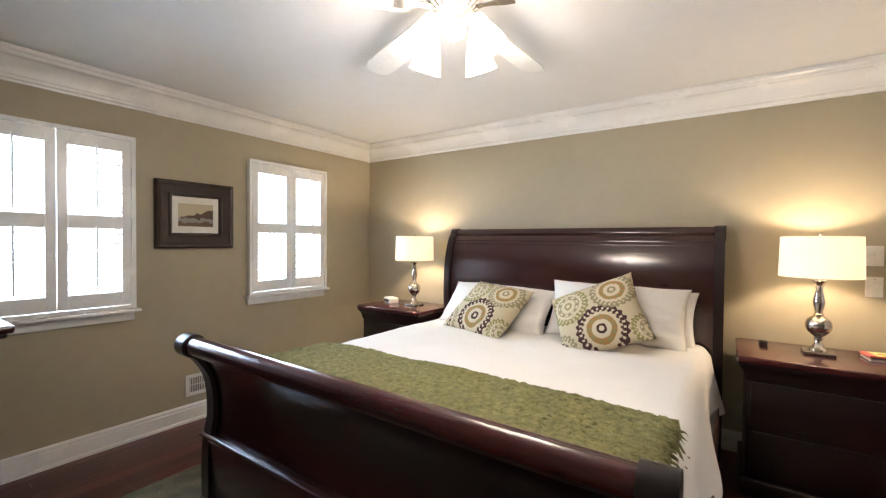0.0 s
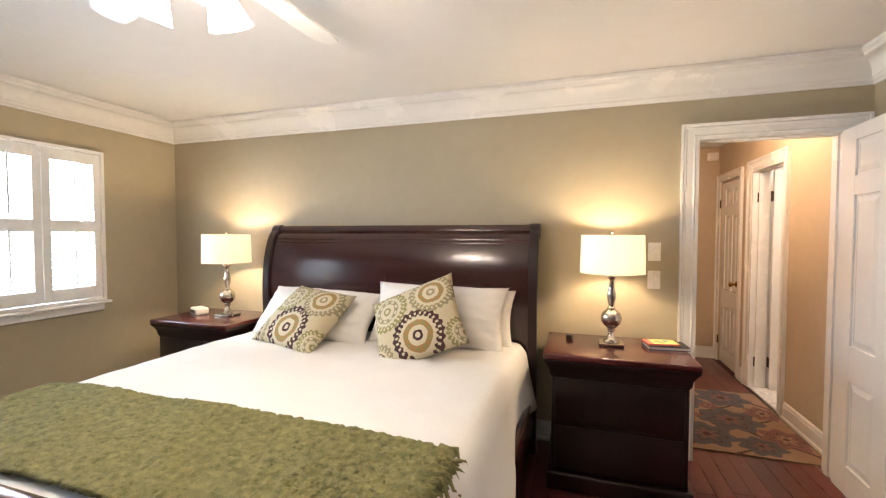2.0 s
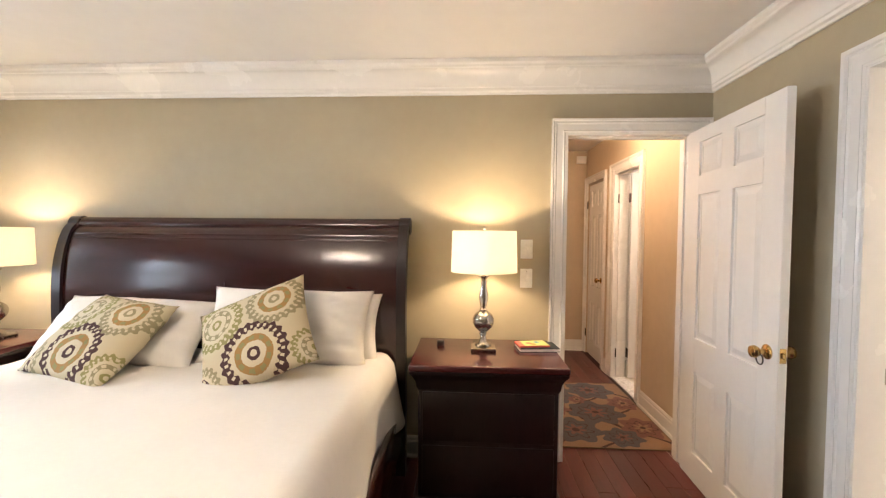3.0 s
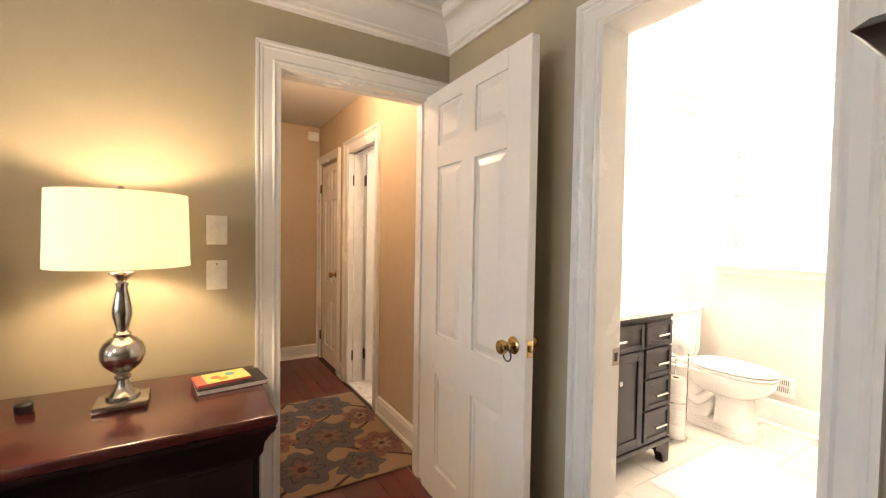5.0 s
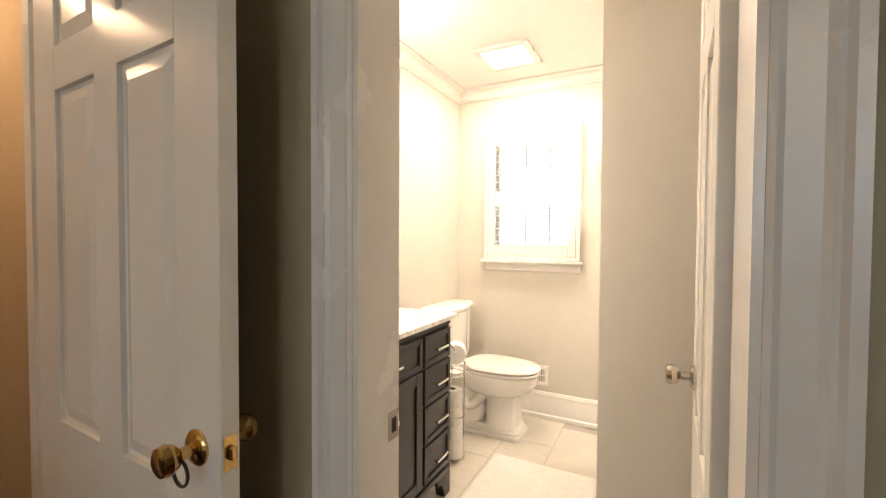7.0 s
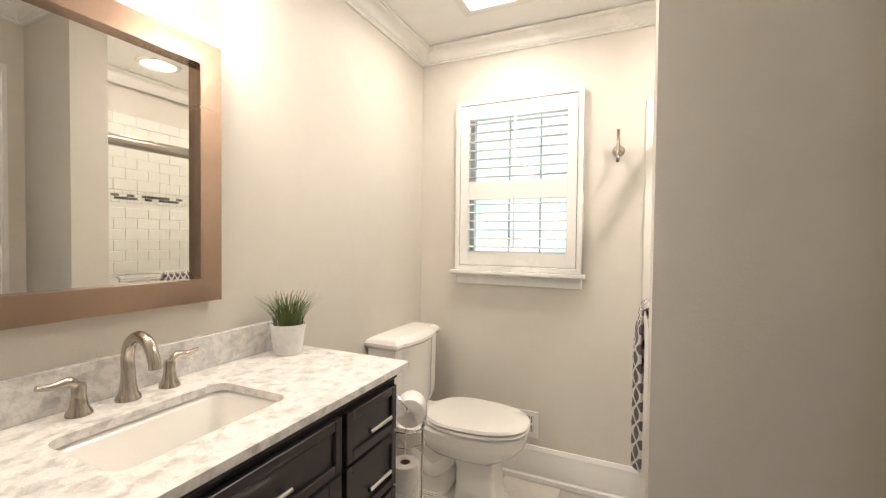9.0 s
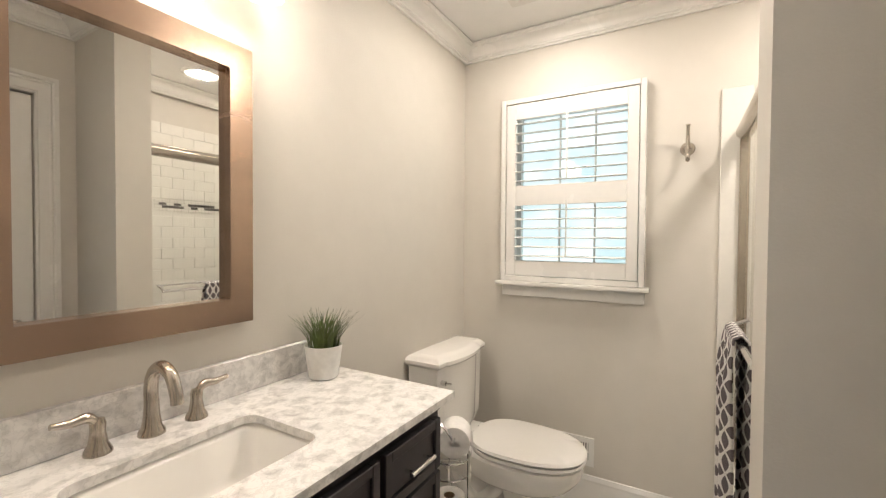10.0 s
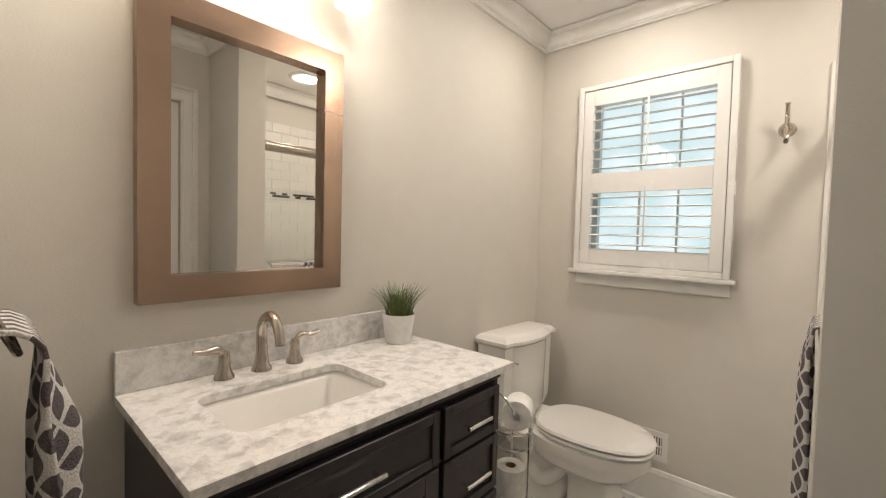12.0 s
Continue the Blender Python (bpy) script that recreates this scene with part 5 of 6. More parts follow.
part("drain", lathe(bmesh.new(), [(0.001, 0.7155), (0.024, 0.7155), (0.024, 0.718), (0.018, 0.719), (0.001, 0.719)], (SX0 + SX1) / 2, -0.33, 20), NICKEL, sk, "metal drain")

FX, FY = 0.695, -0.112
fc = thing("faucet", "brushed nickel gooseneck faucet on the marble top", "faucet", where=pose(0, 0, 0.025))
bm = lathe(bmesh.new(), [(0.001, 0.8855), (0.027, 0.8855), (0.026, 0.893), (0.02, 0.903), (0.016, 0.93), (0.0145, 0.96)], FX, FY, 24)
part("base", bm, NICKEL, fc)
bm = bmesh.new()
P = spline([(FX, FY, 0.95), (FX, FY + 0.002, 0.99), (FX, FY - 0.012, 1.025), (FX, FY - 0.045, 1.042), (FX, FY - 0.08, 1.03), (FX, FY - 0.10, 0.995), (FX, FY - 0.104, 0.972)], 6)
tube(bm, P, [0.0145 - 0.002 * i / len(P) for i in range(len(P))], 16)
part("spout", bm, NICKEL, fc)
part("lift_rod", tube(bmesh.new(), [(FX, FY + 0.022, 0.886), (FX, FY + 0.022, 0.985)], 0.003, 8), NICKEL, fc)
for hx, sx in ((FX - 0.098, -1), (FX + 0.098, 1)):
    hd = part("handle", lathe(bmesh.new(), [(0.001, 0.8855), (0.025, 0.8855), (0.024, 0.892), (0.017, 0.905), (0.013, 0.93), (0.014, 0.945), (0.011, 0.955), (0.001, 0.958)], hx, FY, 22), NICKEL, fc)
    P = spline([(hx, FY, 0.945), (hx + sx * 0.018, FY - 0.002, 0.963), (hx + sx * 0.045, FY - 0.004, 0.962), (hx + sx * 0.075, FY - 0.006, 0.967)], 6)
    part("lever", tube(bmesh.new(), P, [0.011 - 0.004 * abs(2 * i / (len(P) - 1) - 0.7) for i in range(len(P))], 12), NICKEL, hd)

pl = thing("potted_grass", "small artificial grass plant in a white pot", "plant", where=pose(1.168, -0.15, 0.911))
part("pot", lathe(bmesh.new(), [(0.001, 0.0), (0.042, 0.0), (0.045, 0.003), (0.058, 0.1), (0.059, 0.102), (0.055, 0.102), (0.052, 0.09), (0.001, 0.088)], seg=36), POT, pl, "smooth white tapered pot")
rnd = random.Random(8)
bm = bmesh.new()
for k in range(240):
    a, r = rnd.uniform(0, 6.283), 0.045 * math.sqrt(rnd.random())
    L, lean = rnd.uniform(0.075, 0.13), rnd.uniform(0.15, 0.8)
    bx0, by0 = r * math.cos(a), r * math.sin(a)
    a2 = a + rnd.uniform(-0.6, 0.6)
    w = rnd.uniform(0.0018, 0.003)
    t = Vector((-math.sin(a2), math.cos(a2), 0)) * w
    prev = None
    for s in (0, 0.35, 0.7, 1.0):
        c = Vector((bx0 + lean * L * s * s * math.cos(a2), by0 + lean * L * s * s * math.sin(a2), 0.088 + L * s * (1 - 0.15 * lean * s)))
        ww = 1 - 0.85 * s
        cur = (bm.verts.new(c - t * ww), bm.verts.new(c + t * ww))
        if prev:
            bm.faces.new((prev[0], prev[1], cur[1], cur[0]))
        prev = cur
tagged(part("grass_blades", bm, GRASS, pl, "dense green grass blades"), kind="stuff")
part("soil", lathe(bmesh.new(), [(0.001, 0.0885), (0.051, 0.0885), (0.001, 0.092)], seg=20), SOIL, pl)

# ---- mirror and vanity light ----
mi = thing("wall_mirror", "rectangular mirror in a brushed bronze metal frame", "mirror")
MX0, MX1, MZ0, MZ1, MF = 0.418, 0.966, 1.116, 1.863, 0.066
for nm, pts in (("frame_stile", [(MX0, MZ0), (MX0 + MF, MZ0 + MF), (MX0 + MF, MZ1 - MF), (MX0, MZ1)]), ("frame_stile", [(MX1, MZ0), (MX1, MZ1), (MX1 - MF, MZ1 - MF), (MX1 - MF, MZ0 + MF)]), ("frame_rail", [(MX0, MZ0), (MX1, MZ0), (MX1 - MF, MZ0 + MF), (MX0 + MF, MZ0 + MF)]), ("frame_rail", [(MX0, MZ1), (MX0 + MF, MZ1 - MF), (MX1 - MF, MZ1 - MF), (MX1, MZ1)])):
    bm = prism(bmesh.new(), pts, "y", BY - 0.04, BY - 0.001)
    part(nm, bm, FRAMEM, mi, smooth=0)
part("glass", B(MX0 + MF - 0.004, MX1 - MF + 0.004, BY - 0.014, BY - 0.004, MZ0 + MF - 0.004, MZ1 - MF + 0.004), MIRROR, mi, "clear mirror glass", smooth=0)
vl = thing("vanity_light", "three-shade vanity light above the mirror", "wall light")
part("back_plate", B(0.38, 1.0, BY - 0.025, BY - 0.001, 2.06, 2.14, 0.005, 2), NICKEL, vl)
for x in (0.44, 0.69, 0.94):
    part("arm", tube(bmesh.new(), spline([(x, BY - 0.02, 2.1), (x, BY - 0.09, 2.125), (x, BY - 0.12, 2.10)], 5), 0.008, 8), NICKEL, vl)
    part("glass_shade", lathe(bmesh.new(), [(0.022, 2.115), (0.03, 2.105), (0.05, 2.0), (0.055, 1.985), (0.05, 1.985), (0.026, 2.10)], x, BY - 0.12, 24), BULB, vl, "lit frosted glass shade")
cl = thing("ceiling_light", "square lit ceiling fan light", "ceiling light", where=pose(1.86, -0.613, HB))
bm = bmesh.new()
for a, b, c, d in ((-0.17, 0.17, -0.17, -0.13), (-0.17, 0.17, 0.13, 0.17), (-0.17, -0.13, -0.13, 0.13), (0.13, 0.17, -0.13, 0.13)):
    box(bm, a, b, c, d, -0.018, -0.001)
part("frame", bm, TRIM, cl, smooth=0)
part("diffuser", B(-0.13, 0.13, -0.13, 0.13, -0.014, -0.004, 0.002, 1), CEILLIGHT, cl, "lit square diffuser")
rl = thing("recessed_light", "round white recessed light above the shower", "ceiling light", where=pose(1.8, -1.72, HB))
part("trim_ring", lathe(bmesh.new(), [(0.1, -0.001), (0.125, -0.001), (0.12, -0.012), (0.1, -0.014), (0.1, -0.001)], seg=32), TRIM, rl)
part("lens", lathe(bmesh.new(), [(0.001, -0.004), (0.1, -0.004), (0.1, -0.002), (0.001, -0.002)], seg=32), CEILLIGHT, rl, "lit frosted lens")
# Glowing bowl made up round the hall's fill lamp; stays out of view.
hl = thing("unseen_hall_light", "added round lit flush ceiling light, out of view", "ceiling light", where=pose(-0.55, 0.75, H))
part("bowl", lathe(bmesh.new(), [(0.001, -0.07), (0.06, -0.062), (0.1, -0.04), (0.12, -0.012), (0.12, -0.001)], seg=28), BULB, hl)

# ---- toilet ----
TCX = 1.995
to = thing("toilet", "white two-piece toilet with its lid closed", "toilet")


def loop(cx, cy, w, l0, l1, z, k=36, p=2.4):
    """Egg outline: back half l0 deep, front half l1 deep (towards -y)."""
    out = []
    for i in range(k):
        a = 2 * math.pi * i / k
        c, s = math.cos(a), math.sin(a)
        e = 2 / p
        x = w * math.copysign(abs(c) ** e, c)
        y = (l0 if s > 0 else l1) * math.copysign(abs(s) ** e, s)
        out.append((cx + x, cy + y, z))
    return out


def loft(bm, loops, cap=True):
    R = [[bm.verts.new(p) for p in lp] for lp in loops]
    k = len(R[0])
    for a, b in zip(R, R[1:]):
        for i in range(k):
            j = (i + 1) % k
            bm.faces.new((a[i], a[j], b[j], b[i]))
    if cap:
        bm.faces.new(R[0])
        bm.faces.new(R[-1])
    return bm


foot = bmesh.new()
for half, ya, yb, za, zb in ((0.118, -0.70, -0.14, 0.0, 0.03), (0.108, -0.69, -0.15, 0.03, 0.05), (0.098, -0.68, -0.16, 0.05, 0.068)):
    c = 0.03
    prism(foot, [(TCX - half, yb), (TCX - half, ya + c), (TCX - half + c, ya), (TCX + half - c, ya), (TCX + half, ya + c), (TCX + half, yb)], "z", za, zb - 0.001)
bmesh.ops.bevel(foot, geom=foot.edges[:], offset=0.005, segments=2, affect="EDGES")
part("foot", foot, CERAM, to, "stepped square-cut foot", smooth=0.6)
column = loft(bmesh.new(), [loop(TCX, -0.565, 0.088, 0.11, 0.105, 0.066, p=9), loop(TCX, -0.565, 0.084, 0.105, 0.098, 0.12, p=9), loop(TCX, -0.56, 0.080, 0.10, 0.092, 0.22, p=8), loop(TCX, -0.55, 0.084, 0.11, 0.10, 0.262, p=6)])
part("pedestal", column, CERAM, to, smooth=0.8)
bowl = loft(bmesh.new(), [loop(TCX, -0.50, 0.07, 0.14, 0.13, 0.245, p=3), loop(TCX, -0.49, 0.11, 0.19, 0.19, 0.27, p=2.6), loop(TCX, -0.48, 0.150, 0.22, 0.26, 0.305, p=2.3), loop(TCX, -0.475, 0.172, 0.23, 0.30, 0.345, p=2.2), loop(TCX, -0.475, 0.178, 0.23, 0.308, 0.36, p=2.2), loop(TCX, -0.475, 0.182, 0.235, 0.314, 0.405, p=2.2), loop(TCX, -0.475, 0.17, 0.225, 0.30, 0.415, p=2.2)])
part("bowl", bowl, CERAM, to, smooth=0.9)
part("trapway", loft(bmesh.new(), [loop(TCX, -0.29, 0.085, 0.12, 0.13, 0.066, p=4), loop(TCX, -0.30, 0.07, 0.12, 0.16, 0.16, p=3), loop(TCX, -0.29, 0.085, 0.14, 0.16, 0.25, p=3), loop(TCX, -0.25, 0.13, 0.15, 0.14, 0.33, p=3), loop(TCX, -0.22, 0.185, 0.14, 0.12, 0.40, p=4)]), CERAM, to, smooth=1.0)
part("trap_curve", tube(bmesh.new(), spline([(TCX - 0.055, -0.46, 0.30), (TCX - 0.07, -0.40, 0.21), (TCX - 0.072, -0.33, 0.17), (TCX - 0.07, -0.25, 0.24), (TCX - 0.06, -0.22, 0.32)], 6), 0.034, 14), CERAM, to, smooth=1.2)
part("seat", loft(bmesh.new(), [loop(TCX, -0.485, 0.178, 0.185, 0.305, 0.417), loop(TCX, -0.485, 0.184, 0.19, 0.312, 0.425), loop(TCX, -0.485, 0.180, 0.185, 0.308, 0.434)]), CERAM, to, smooth=0.9)
part("lid", loft(bmesh.new(), [loop(TCX, -0.485, 0.180, 0.185, 0.306, 0.440), loop(TCX, -0.485, 0.186, 0.191, 0.314, 0.447), loop(TCX, -0.485, 0.180, 0.185, 0.306, 0.458), loop(TCX, -0.485, 0.12, 0.13, 0.24, 0.463)]), CERAM, to, smooth=0.9)
for sx in (-1, 1):
    part("hinge_cap", B(TCX + sx * 0.075 - 0.022, TCX + sx * 0.075 + 0.022, -0.305, -0.275, 0.417, 0.446, 0.008, 2), CERAM, to)


def tank_outline(grow, z):
    """Straight back and sides, front bowed out in the middle with a step at either side."""
    w, yb, yf = 0.222 + grow, BY - 0.014 + min(grow, 0.01), -0.212 - grow
    pts = [(w, yb), (w, yf), (w - 0.06, yf - 0.002)]
    for k in range(9):
        a = 1 - 2 * k / 8
        pts.append((a * (w - 0.078), yf - 0.014 - 0.022 * (1 - a * a)))
    pts += [(-w + 0.06, yf - 0.002), (-w, yf), (-w, yb)]
    return [(TCX + x, y, z) for x, y in pts]


part("tank", loft(bmesh.new(), [tank_outline(-0.02, 0.405), tank_outline(-0.004, 0.46), tank_outline(0.0, 0.774)]), CERAM, to, smooth=0.5)
part("tank_lid", loft(bmesh.new(), [tank_outline(0.003, 0.775), tank_outline(0.012, 0.782), tank_outline(0.018, 0.790), tank_outline(0.018, 0.804), tank_outline(0.010, 0.810), tank_outline(0.004, 0.818), tank_outline(-0.012, 0.828), tank_outline(-0.03, 0.830)]), CERAM, to, smooth=0.5)
lv = bmesh.new()
tube(lv, [(TCX - 0.19, -0.213, 0.712), (TCX - 0.19, -0.236, 0.712)], 0.011, 12)
tube(lv, [(TCX - 0.19, -0.234, 0.712), (TCX - 0.155, -0.24, 0.700)], 0.006, 8)
part("flush_lever", lv, CHROME, to, "chrome flush lever")

# ---- toilet paper stand ----
PX, PY = 1.545, -0.40
ps = thing("paper_stand", "chrome wire toilet paper stand on the floor", "paper holder")
for z in (0.02, 0.26, 0.50, 0.56):
    part("ring", tube(bmesh.new(), [(PX + 0.075 * math.cos(a), PY + 0.075 * math.sin(a), z) for a in np.linspace(0, 2 * math.pi, 25)[:-1]], 0.0035, 6, True), CHROME, ps)
for k in range(3):
    a = radians(30 + 120 * k)
    part("post", tube(bmesh.new(), [(PX + 0.075 * math.cos(a), PY + 0.075 * math.sin(a), 0.0), (PX + 0.075 * math.cos(a), PY + 0.075 * math.sin(a), 0.58)], 0.0035, 6), CHROME, ps)
part("hook_arm", tube(bmesh.new(), spline([(PX - 0.07, PY + 0.03, 0.30), (PX - 0.07, PY + 0.03, 0.66), (PX - 0.075, PY + 0.01, 0.705), (PX - 0.085, PY - 0.045, 0.675), (PX - 0.06, PY - 0.048, 0.637), (PX + 0.085, PY + 0.018, 0.637)], 6), 0.004, 8), CHROME, ps)


def paper_roll(where, label):
    r = thing("paper_roll", label, "toilet paper", "toilet paper rolls", where)
    part("paper", lathe(bmesh.new(), [(0.021, -0.05), (0.056, -0.05), (0.058, -0.047), (0.058, 0.047), (0.056, 0.05), (0.021, 0.05), (0.021, -0.05)], seg=32), PAPER, r)
    part("core", lathe(bmesh.new(), [(0.0185, -0.049), (0.0205, -0.049), (0.0205, 0.049), (0.0185, 0.049), (0.0185, -0.049)], seg=20), mat("cardboard", (0.30, 0.21, 0.13), 0.9), r, "brown cardboard core")
    return r


r1 = paper_roll(Matrix.Translation((PX + 0.02, PY - 0.012, 0.618)) @ Matrix.Rotation(radians(24), 4, "Z") @ Matrix.Rotation(radians(90), 4, "Y"), "white paper roll hanging on the chrome arm")
hang = bmesh.new()
pv = None
for i in range(9):
    s = i / 8
    x = 0.0
    row = [hang.verts.new((s * 0.15 - 0.01, -0.0595 - 0.004 * math.sin(s * 6), u * 0.048)) for u in (-1, 0, 1)]
    if pv:
        for k in range(2):
            hang.faces.new((pv[k], pv[k + 1], row[k + 1], row[k]))
    pv = row
bmesh.ops.solidify(hang, geom=hang.faces[:], thickness=0.0012)
part("loose_sheet", hang, PAPER, r1)
paper_roll(pose(PX, PY, 0.055), "white paper roll standing in the wire stand")
for z in (0.156, 0.257, 0.358):
    paper_roll(pose(PX, PY, z), "white paper roll stacked on another roll")

# ---- hooks, towels, mat ----
hk = thing("robe_hook", "brushed nickel double robe hook on the wall", "hook", where=pose(BX, -1.142, 1.752) @ Matrix.Scale(1.25, 4))
part("rose", lathe(bmesh.new(), [(0.001, 0), (0.024, 0), (0.023, 0.006), (0.016, 0.012), (0.011, 0.03), (0.012, 0.034), (0.001, 0.035)], seg=20), NICKEL, hk, where=Matrix.Rotation(radians(-90), 4, "Y"))
part("prong", tube(bmesh.new(), spline([(-0.03, 0, -0.03), (-0.034, 0, 0.0), (-0.036, 0, 0.04), (-0.05, 0, 0.075)], 6), [0.009] * 6 + [0.007] * 6 + [0.006] * 6 + [0.008], 10), NICKEL, hk)
part("lower_prong", tube(bmesh.new(), spline([(-0.03, 0, -0.01), (-0.04, 0, -0.04), (-0.062, 0, -0.048)], 5), 0.007, 10), NICKEL, hk)


def towel(name, label, where, w, d, drop_front, drop_back, fold, seed, amp):
    """A towel folded over a bar along local x, bar at the origin."""
    bm = bmesh.new()
    uvl = bm.loops.layers.uv.new("UVMap")
    nu, nv = 40, 60
    total = drop_front + drop_back + math.pi * d
    grid = []
    for i in range(nu + 1):
        row = []
        for j in range(nv + 1):
            u, s = i / nu, total * j / nv
            if s < drop_front:
                y, z = -d, -(drop_front - s)
            elif s < drop_front + math.pi * d:
                a = (s - drop_front) / d
                y, z = -d * math.cos(a), d * math.sin(a)
            else:
                y, z = d, -(s - drop_front - math.pi * d)
            k = min(1.0, max(0.0, -z / 0.12))
            fl = amp * k * math.sin(u * fold * 6.283 + seed + 1.3 * math.sin(z * 4))
            sgn = -1 if y < 0 else 1
            row.append((bm.verts.new(((u - 0.5) * w * (1 - 0.12 * (1 - k)), y + sgn * amp * 0.6 * k + fl, z)), (u * w * 1.35, s)))
        grid.append(row)
    for i in range(nu):
        for j in range(nv):
            q = (grid[i][j], grid[i + 1][j], grid[i + 1][j + 1], grid[i][j + 1])
            f = bm.faces.new([v for v, _ in q])
            for lp, (_, uv) in zip(f.loops, q):
                lp[uvl].uv = uv
    t = thing(name, label, "towel", where=where)
    ob = part("cloth", bm, TRELLIS, t, smooth=3)
    md = ob.modifiers.new("thickness", "SOLIDIFY")
    md.thickness = 0.006
    return t


tb = thing("towel_bar", "chrome towel bar on the shower door", "towel bar")
part("bar", tube(bmesh.new(), [(1.33, -1.265, 1.075), (1.86, -1.265, 1.075)], 0.008, 12), CHROME, tb)
part("inner_bar", tube(bmesh.new(), [(1.33, -1.318, 1.10), (1.86, -1.318, 1.10)], 0.006, 10), CHROME, tb)
for x in (1.34, 1.85):
    part("post", tube(bmesh.new(), [(x, -1.265, 1.075), (x, -1.324, 1.10)], 0.006, 8), CHROME, tb)
towel("hanging_towel", "grey and white trellis towel on the shower bar", pose(1.66, -1.265, 1.082), 0.26, 0.014, 0.62, 0.5, 2.2, 0.4, 0.014)
h2 = thing("towel_hook", "metal towel ring on the wall by the vanity", "towel ring", where=pose(0.121, -0.42, 1.27))
part("rose", lathe(bmesh.new(), [(0.001, 0), (0.022, 0), (0.02, 0.01), (0.001, 0.03)], seg=18), NICKEL, h2, where=Matrix.Rotation(radians(90), 4, "Y"))
part("ring", tube(bmesh.new(), [(0.035 + 0.055 * (1 - math.cos(a)) / 2, 0.075 * math.sin(a), -0.075 + 0.075 * math.cos(a)) for a in np.linspace(0, 6.283, 33)[:-1]], 0.005, 8, True), NICKEL, h2)
towel("hand_towel", "grey and white trellis hand towel on a ring", pose(0.19, -0.42, 1.125, 0, 0, 90), 0.22, 0.04, 0.46, 0.40, 1.6, 1.0, 0.026)
bmr = bmesh.new()
mx0, mx1, my0, my1 = 0.92, 1.70, -1.20, -0.61
gx, gy = 60, 46
G = [[bmr.verts.new((mx0 + (mx1 - mx0) * i / gx, my0 + (my1 - my0) * j / gy, 0.014 + 0.006 * noise.noise(Vector((i * 0.9, j * 0.9, 2))) if 0 < i < gx and 0 < j < gy else 0.002)) for j in range(gy + 1)] for i in range(gx + 1)]
for i in range(gx):
    for j in range(gy):
        bmr.faces.new((G[i][j], G[i + 1][j], G[i + 1][j + 1], G[i][j + 1]))
tagged(part("bath_mat", bmr, BATHMAT, smooth=3), "fluffy white bath mat on the tile floor", "bath mat")

# ---- shower ----
tubt = thing("bathtub", "white alcove tub behind the glass door", "bathtub")
bm = bmesh.new()
box(bm, 1.285, BX - 0.002, -1.40, -1.30, 0, 0.45, 0.015, 2)
box(bm, 1.285, BX - 0.002, TUBY + 0.002, TUBY + 0.06, 0, 0.45, 0.015, 2)
box(bm, 1.285, 1.36, TUBY + 0.06, -1.40, 0, 0.45)
box(bm, BX - 0.08, BX - 0.002, TUBY + 0.06, -1.40, 0, 0.45)
box(bm, 1.36, BX - 0.08, TUBY + 0.06, -1.40, 0.05, 0.1)
part("shell", bm, CERAM, tubt)
sd = thing("shower_door", "framed glass sliding shower door", "shower door")
hb = bmesh.new()
tube(hb, [(1.285, -1.345, 1.80), (BX - 0.004, -1.345, 1.80)], 0.032, 20)
part("header", hb, NICKEL, sd, "rounded brushed metal header")
part("bottom_track", B(1.285, BX - 0.004, -1.37, -1.32, 0.45, 0.475, 0.004, 1), NICKEL, sd)
for x in (1.285, BX - 0.03):
    part("side_jamb", B(x, x + 0.026, -1.362, -1.328, 0.475, 1.775, 0.003, 1), NICKEL, sd)
for x0, x1, y in ((1.315, 1.88, -1.335), (1.78, 2.305, -1.352)):
    g = part("glass_panel", B(x0, x1, y - 0.003, y + 0.003, 0.48, 1.775), GLASS, sd, smooth=0)
    g.visible_shadow = False
structure("trim_tile_edge", B(BX - 0.012, BX - 0.001, -1.375, -1.262, 0.0, 1.99, 0.003, 1), SUBWAY, "white tile edge strip beside the shower", "tile trim")

# ---- pieces: tiles and planks ----
rnd = random.Random(21)
wall_tile = {}


def piece(name, me, parent, where):
    o = new(name, me)
    o.parent = parent
    o.matrix_basis = where
    return o


def tile_mesh(name, w, h, t, e, material):
    bm = bmesh.new()
    lo = [bm.verts.new(p) for p in ((-w / 2, -h / 2, 0), (w / 2, -h / 2, 0), (w / 2, h / 2, 0), (-w / 2, h / 2, 0))]
    mi = [bm.verts.new(p) for p in ((-w / 2, -h / 2, t - e), (w / 2, -h / 2, t - e), (w / 2, h / 2, t - e), (-w / 2, h / 2, t - e))]
    hi = [bm.verts.new(p) for p in ((-w / 2 + e, -h / 2 + e, t), (w / 2 - e, -h / 2 + e, t), (w / 2 - e, h / 2 - e, t), (-w / 2 + e, h / 2 - e, t))]
    for a, b in ((lo, mi), (mi, hi)):
        for i in range(4):
            j = (i + 1) % 4
            bm.faces.new((a[i], a[j], b[j], b[i]))
    bm.faces.new(hi)
    return finish(name, bm, material, 0)


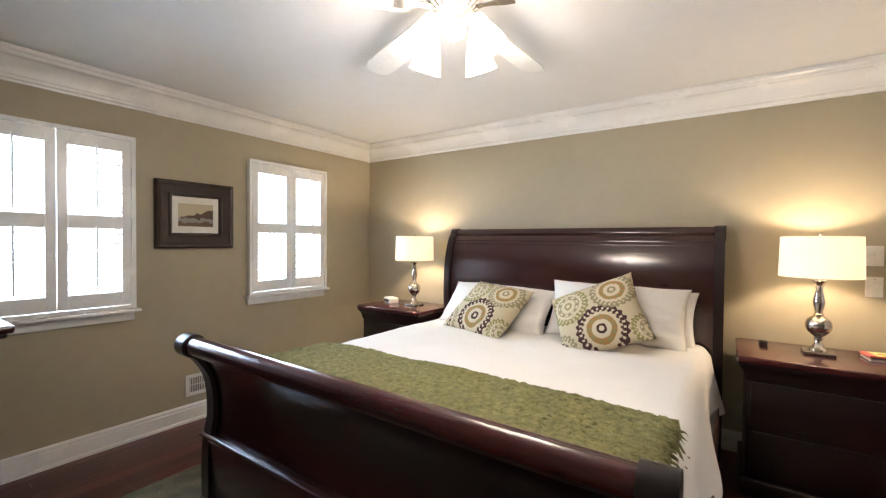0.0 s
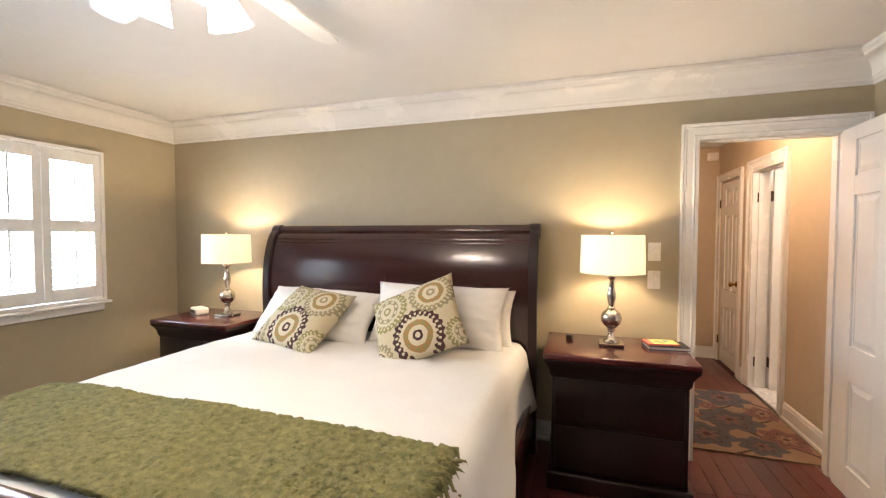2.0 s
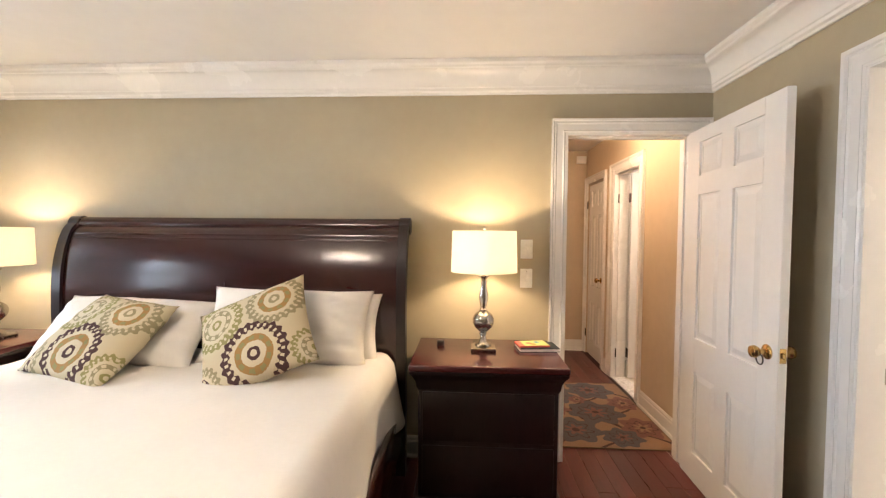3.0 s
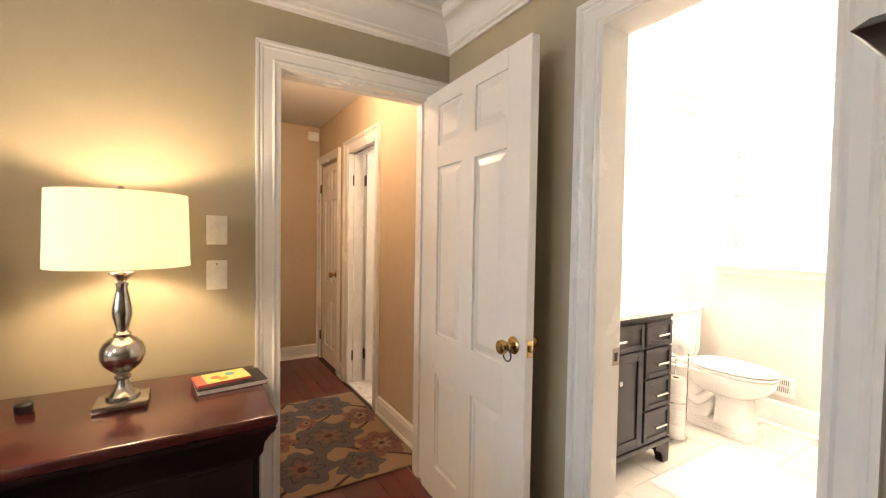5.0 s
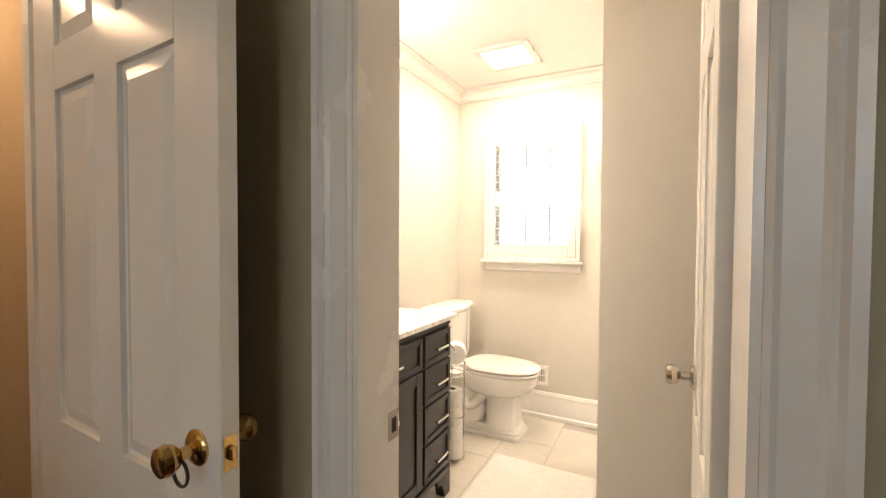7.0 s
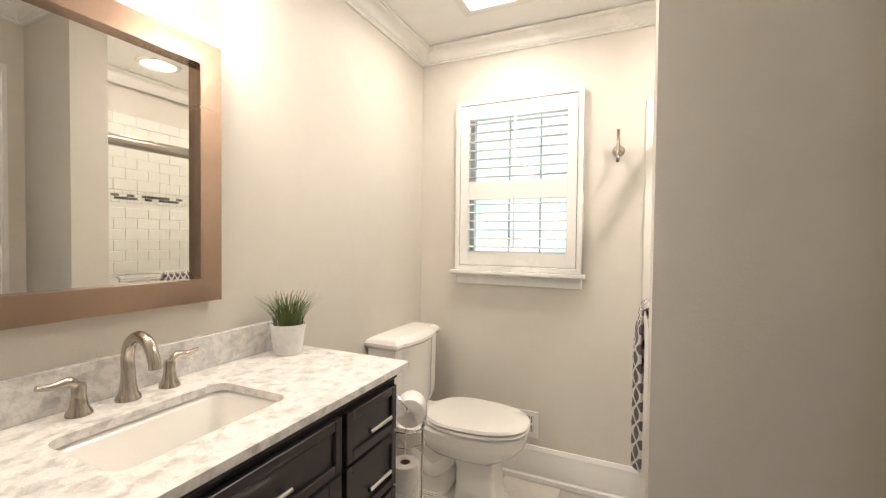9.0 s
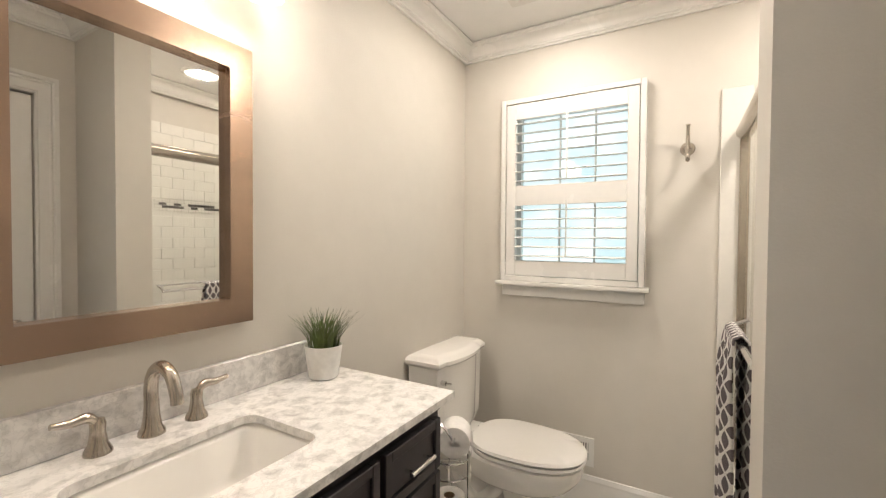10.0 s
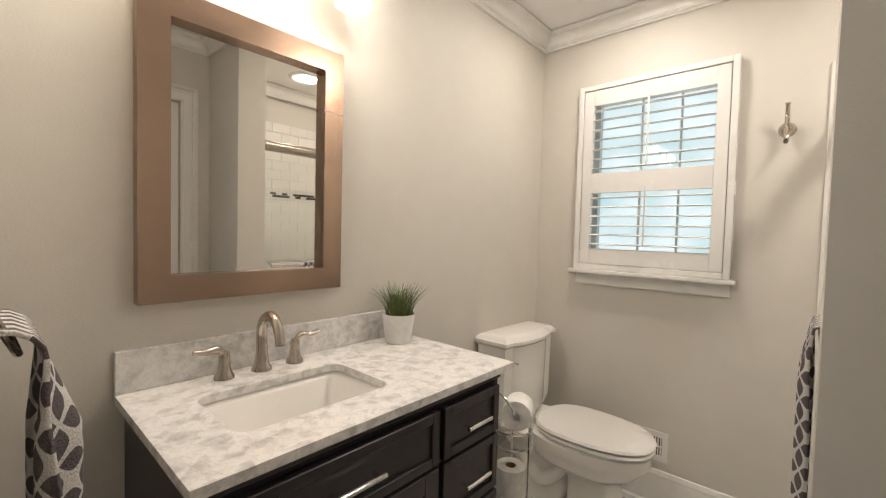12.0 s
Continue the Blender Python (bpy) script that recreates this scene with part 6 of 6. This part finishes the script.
back = structure("wall_shower_tiled", B(1.28, BX, TUBY - 0.02, TUBY, 0.4, 2.1), PALEGROUT, "white subway tile shower wall with a mosaic band", "wall")
full = tile_mesh("wall_tile", 0.149, 0.0725, 0.006, 0.0015, SUBWAY)
half = tile_mesh("wall_tile", 0.073, 0.0725, 0.006, 0.0015, SUBWAY)
face = Matrix.Rotation(radians(-90), 4, "X")
row, z = 0, 0.45
while z < 2.07:
    if 1.51 < z + 0.0375 < 1.63:
        z += 0.12
        row = 0
        continue
    x = 1.283
    first = row % 2
    while x < BX - 0.05:
        short = (first and x < 1.29) or x + 0.151 > BX
        me, w = (half, 0.075) if short else (full, 0.151)
        piece("wall_tile", me, back, Matrix.Translation((x + w / 2, TUBY, z + 0.0375)) @ face)
        x += w
    row += 1
    z += 0.075
bits = [tile_mesh("mosaic_tile", 0.046, 0.0175, 0.006, 0.001, m) for m in (SUBWAY, MOSAIC)]
for r in range(4):
    x = 1.283 + (r % 2) * 0.02
    while x < BX - 0.05:
        piece("mosaic_tile", bits[r in (1, 2) and rnd.random() < 0.5], back, Matrix.Translation((x + 0.024, TUBY, 1.545 + r * 0.02)) @ face)
        x += 0.049

ft = tile_mesh("floor_tile", 0.597, 0.297, 0.008, 0.0015, TILE)
for i in range(4):
    for j in range(9):
        x, y = 0.44 + i * 0.601 - (j % 2) * 0.3, -1.95 + j * 0.301
        if x - 0.3 < BX and y - 0.15 < 0.05:
            piece("floor_tile", ft, floor_t, pose(x, y, -0.0085))
for i in range(3):
    for j in range(7):
        piece("floor_tile", ft, floor_t, pose(0.42 + i * 0.601, 0.3 + j * 0.301, -0.0085))

plank_w = 0.098
meshes = [tile_mesh("plank", plank_w - 0.0012, L - 0.0015, 0.01, 0.0012, FLOOR) for L in (0.9, 1.2, 1.5)]
x = LX + plank_w / 2
while x < 0.0:
    in_hall = x > HALLX - 0.05
    y, end = BACK, (HALLY if in_hall else 0.0)
    first = 0.3 + rnd.random() * 0.8
    while y < end - 0.01:
        k = rnd.randrange(3)
        L = (0.9, 1.2, 1.5)[k]
        me = meshes[k]
        cut = first if y == BACK else min(L, end - y)
        if cut != L:
            L = cut
            me = tile_mesh("plank", plank_w - 0.0012, L - 0.0015, 0.01, 0.0012, FLOOR)
        piece("plank", me, floor_b, pose(x, y + L / 2, -0.0101))
        y += L
    x += plank_w
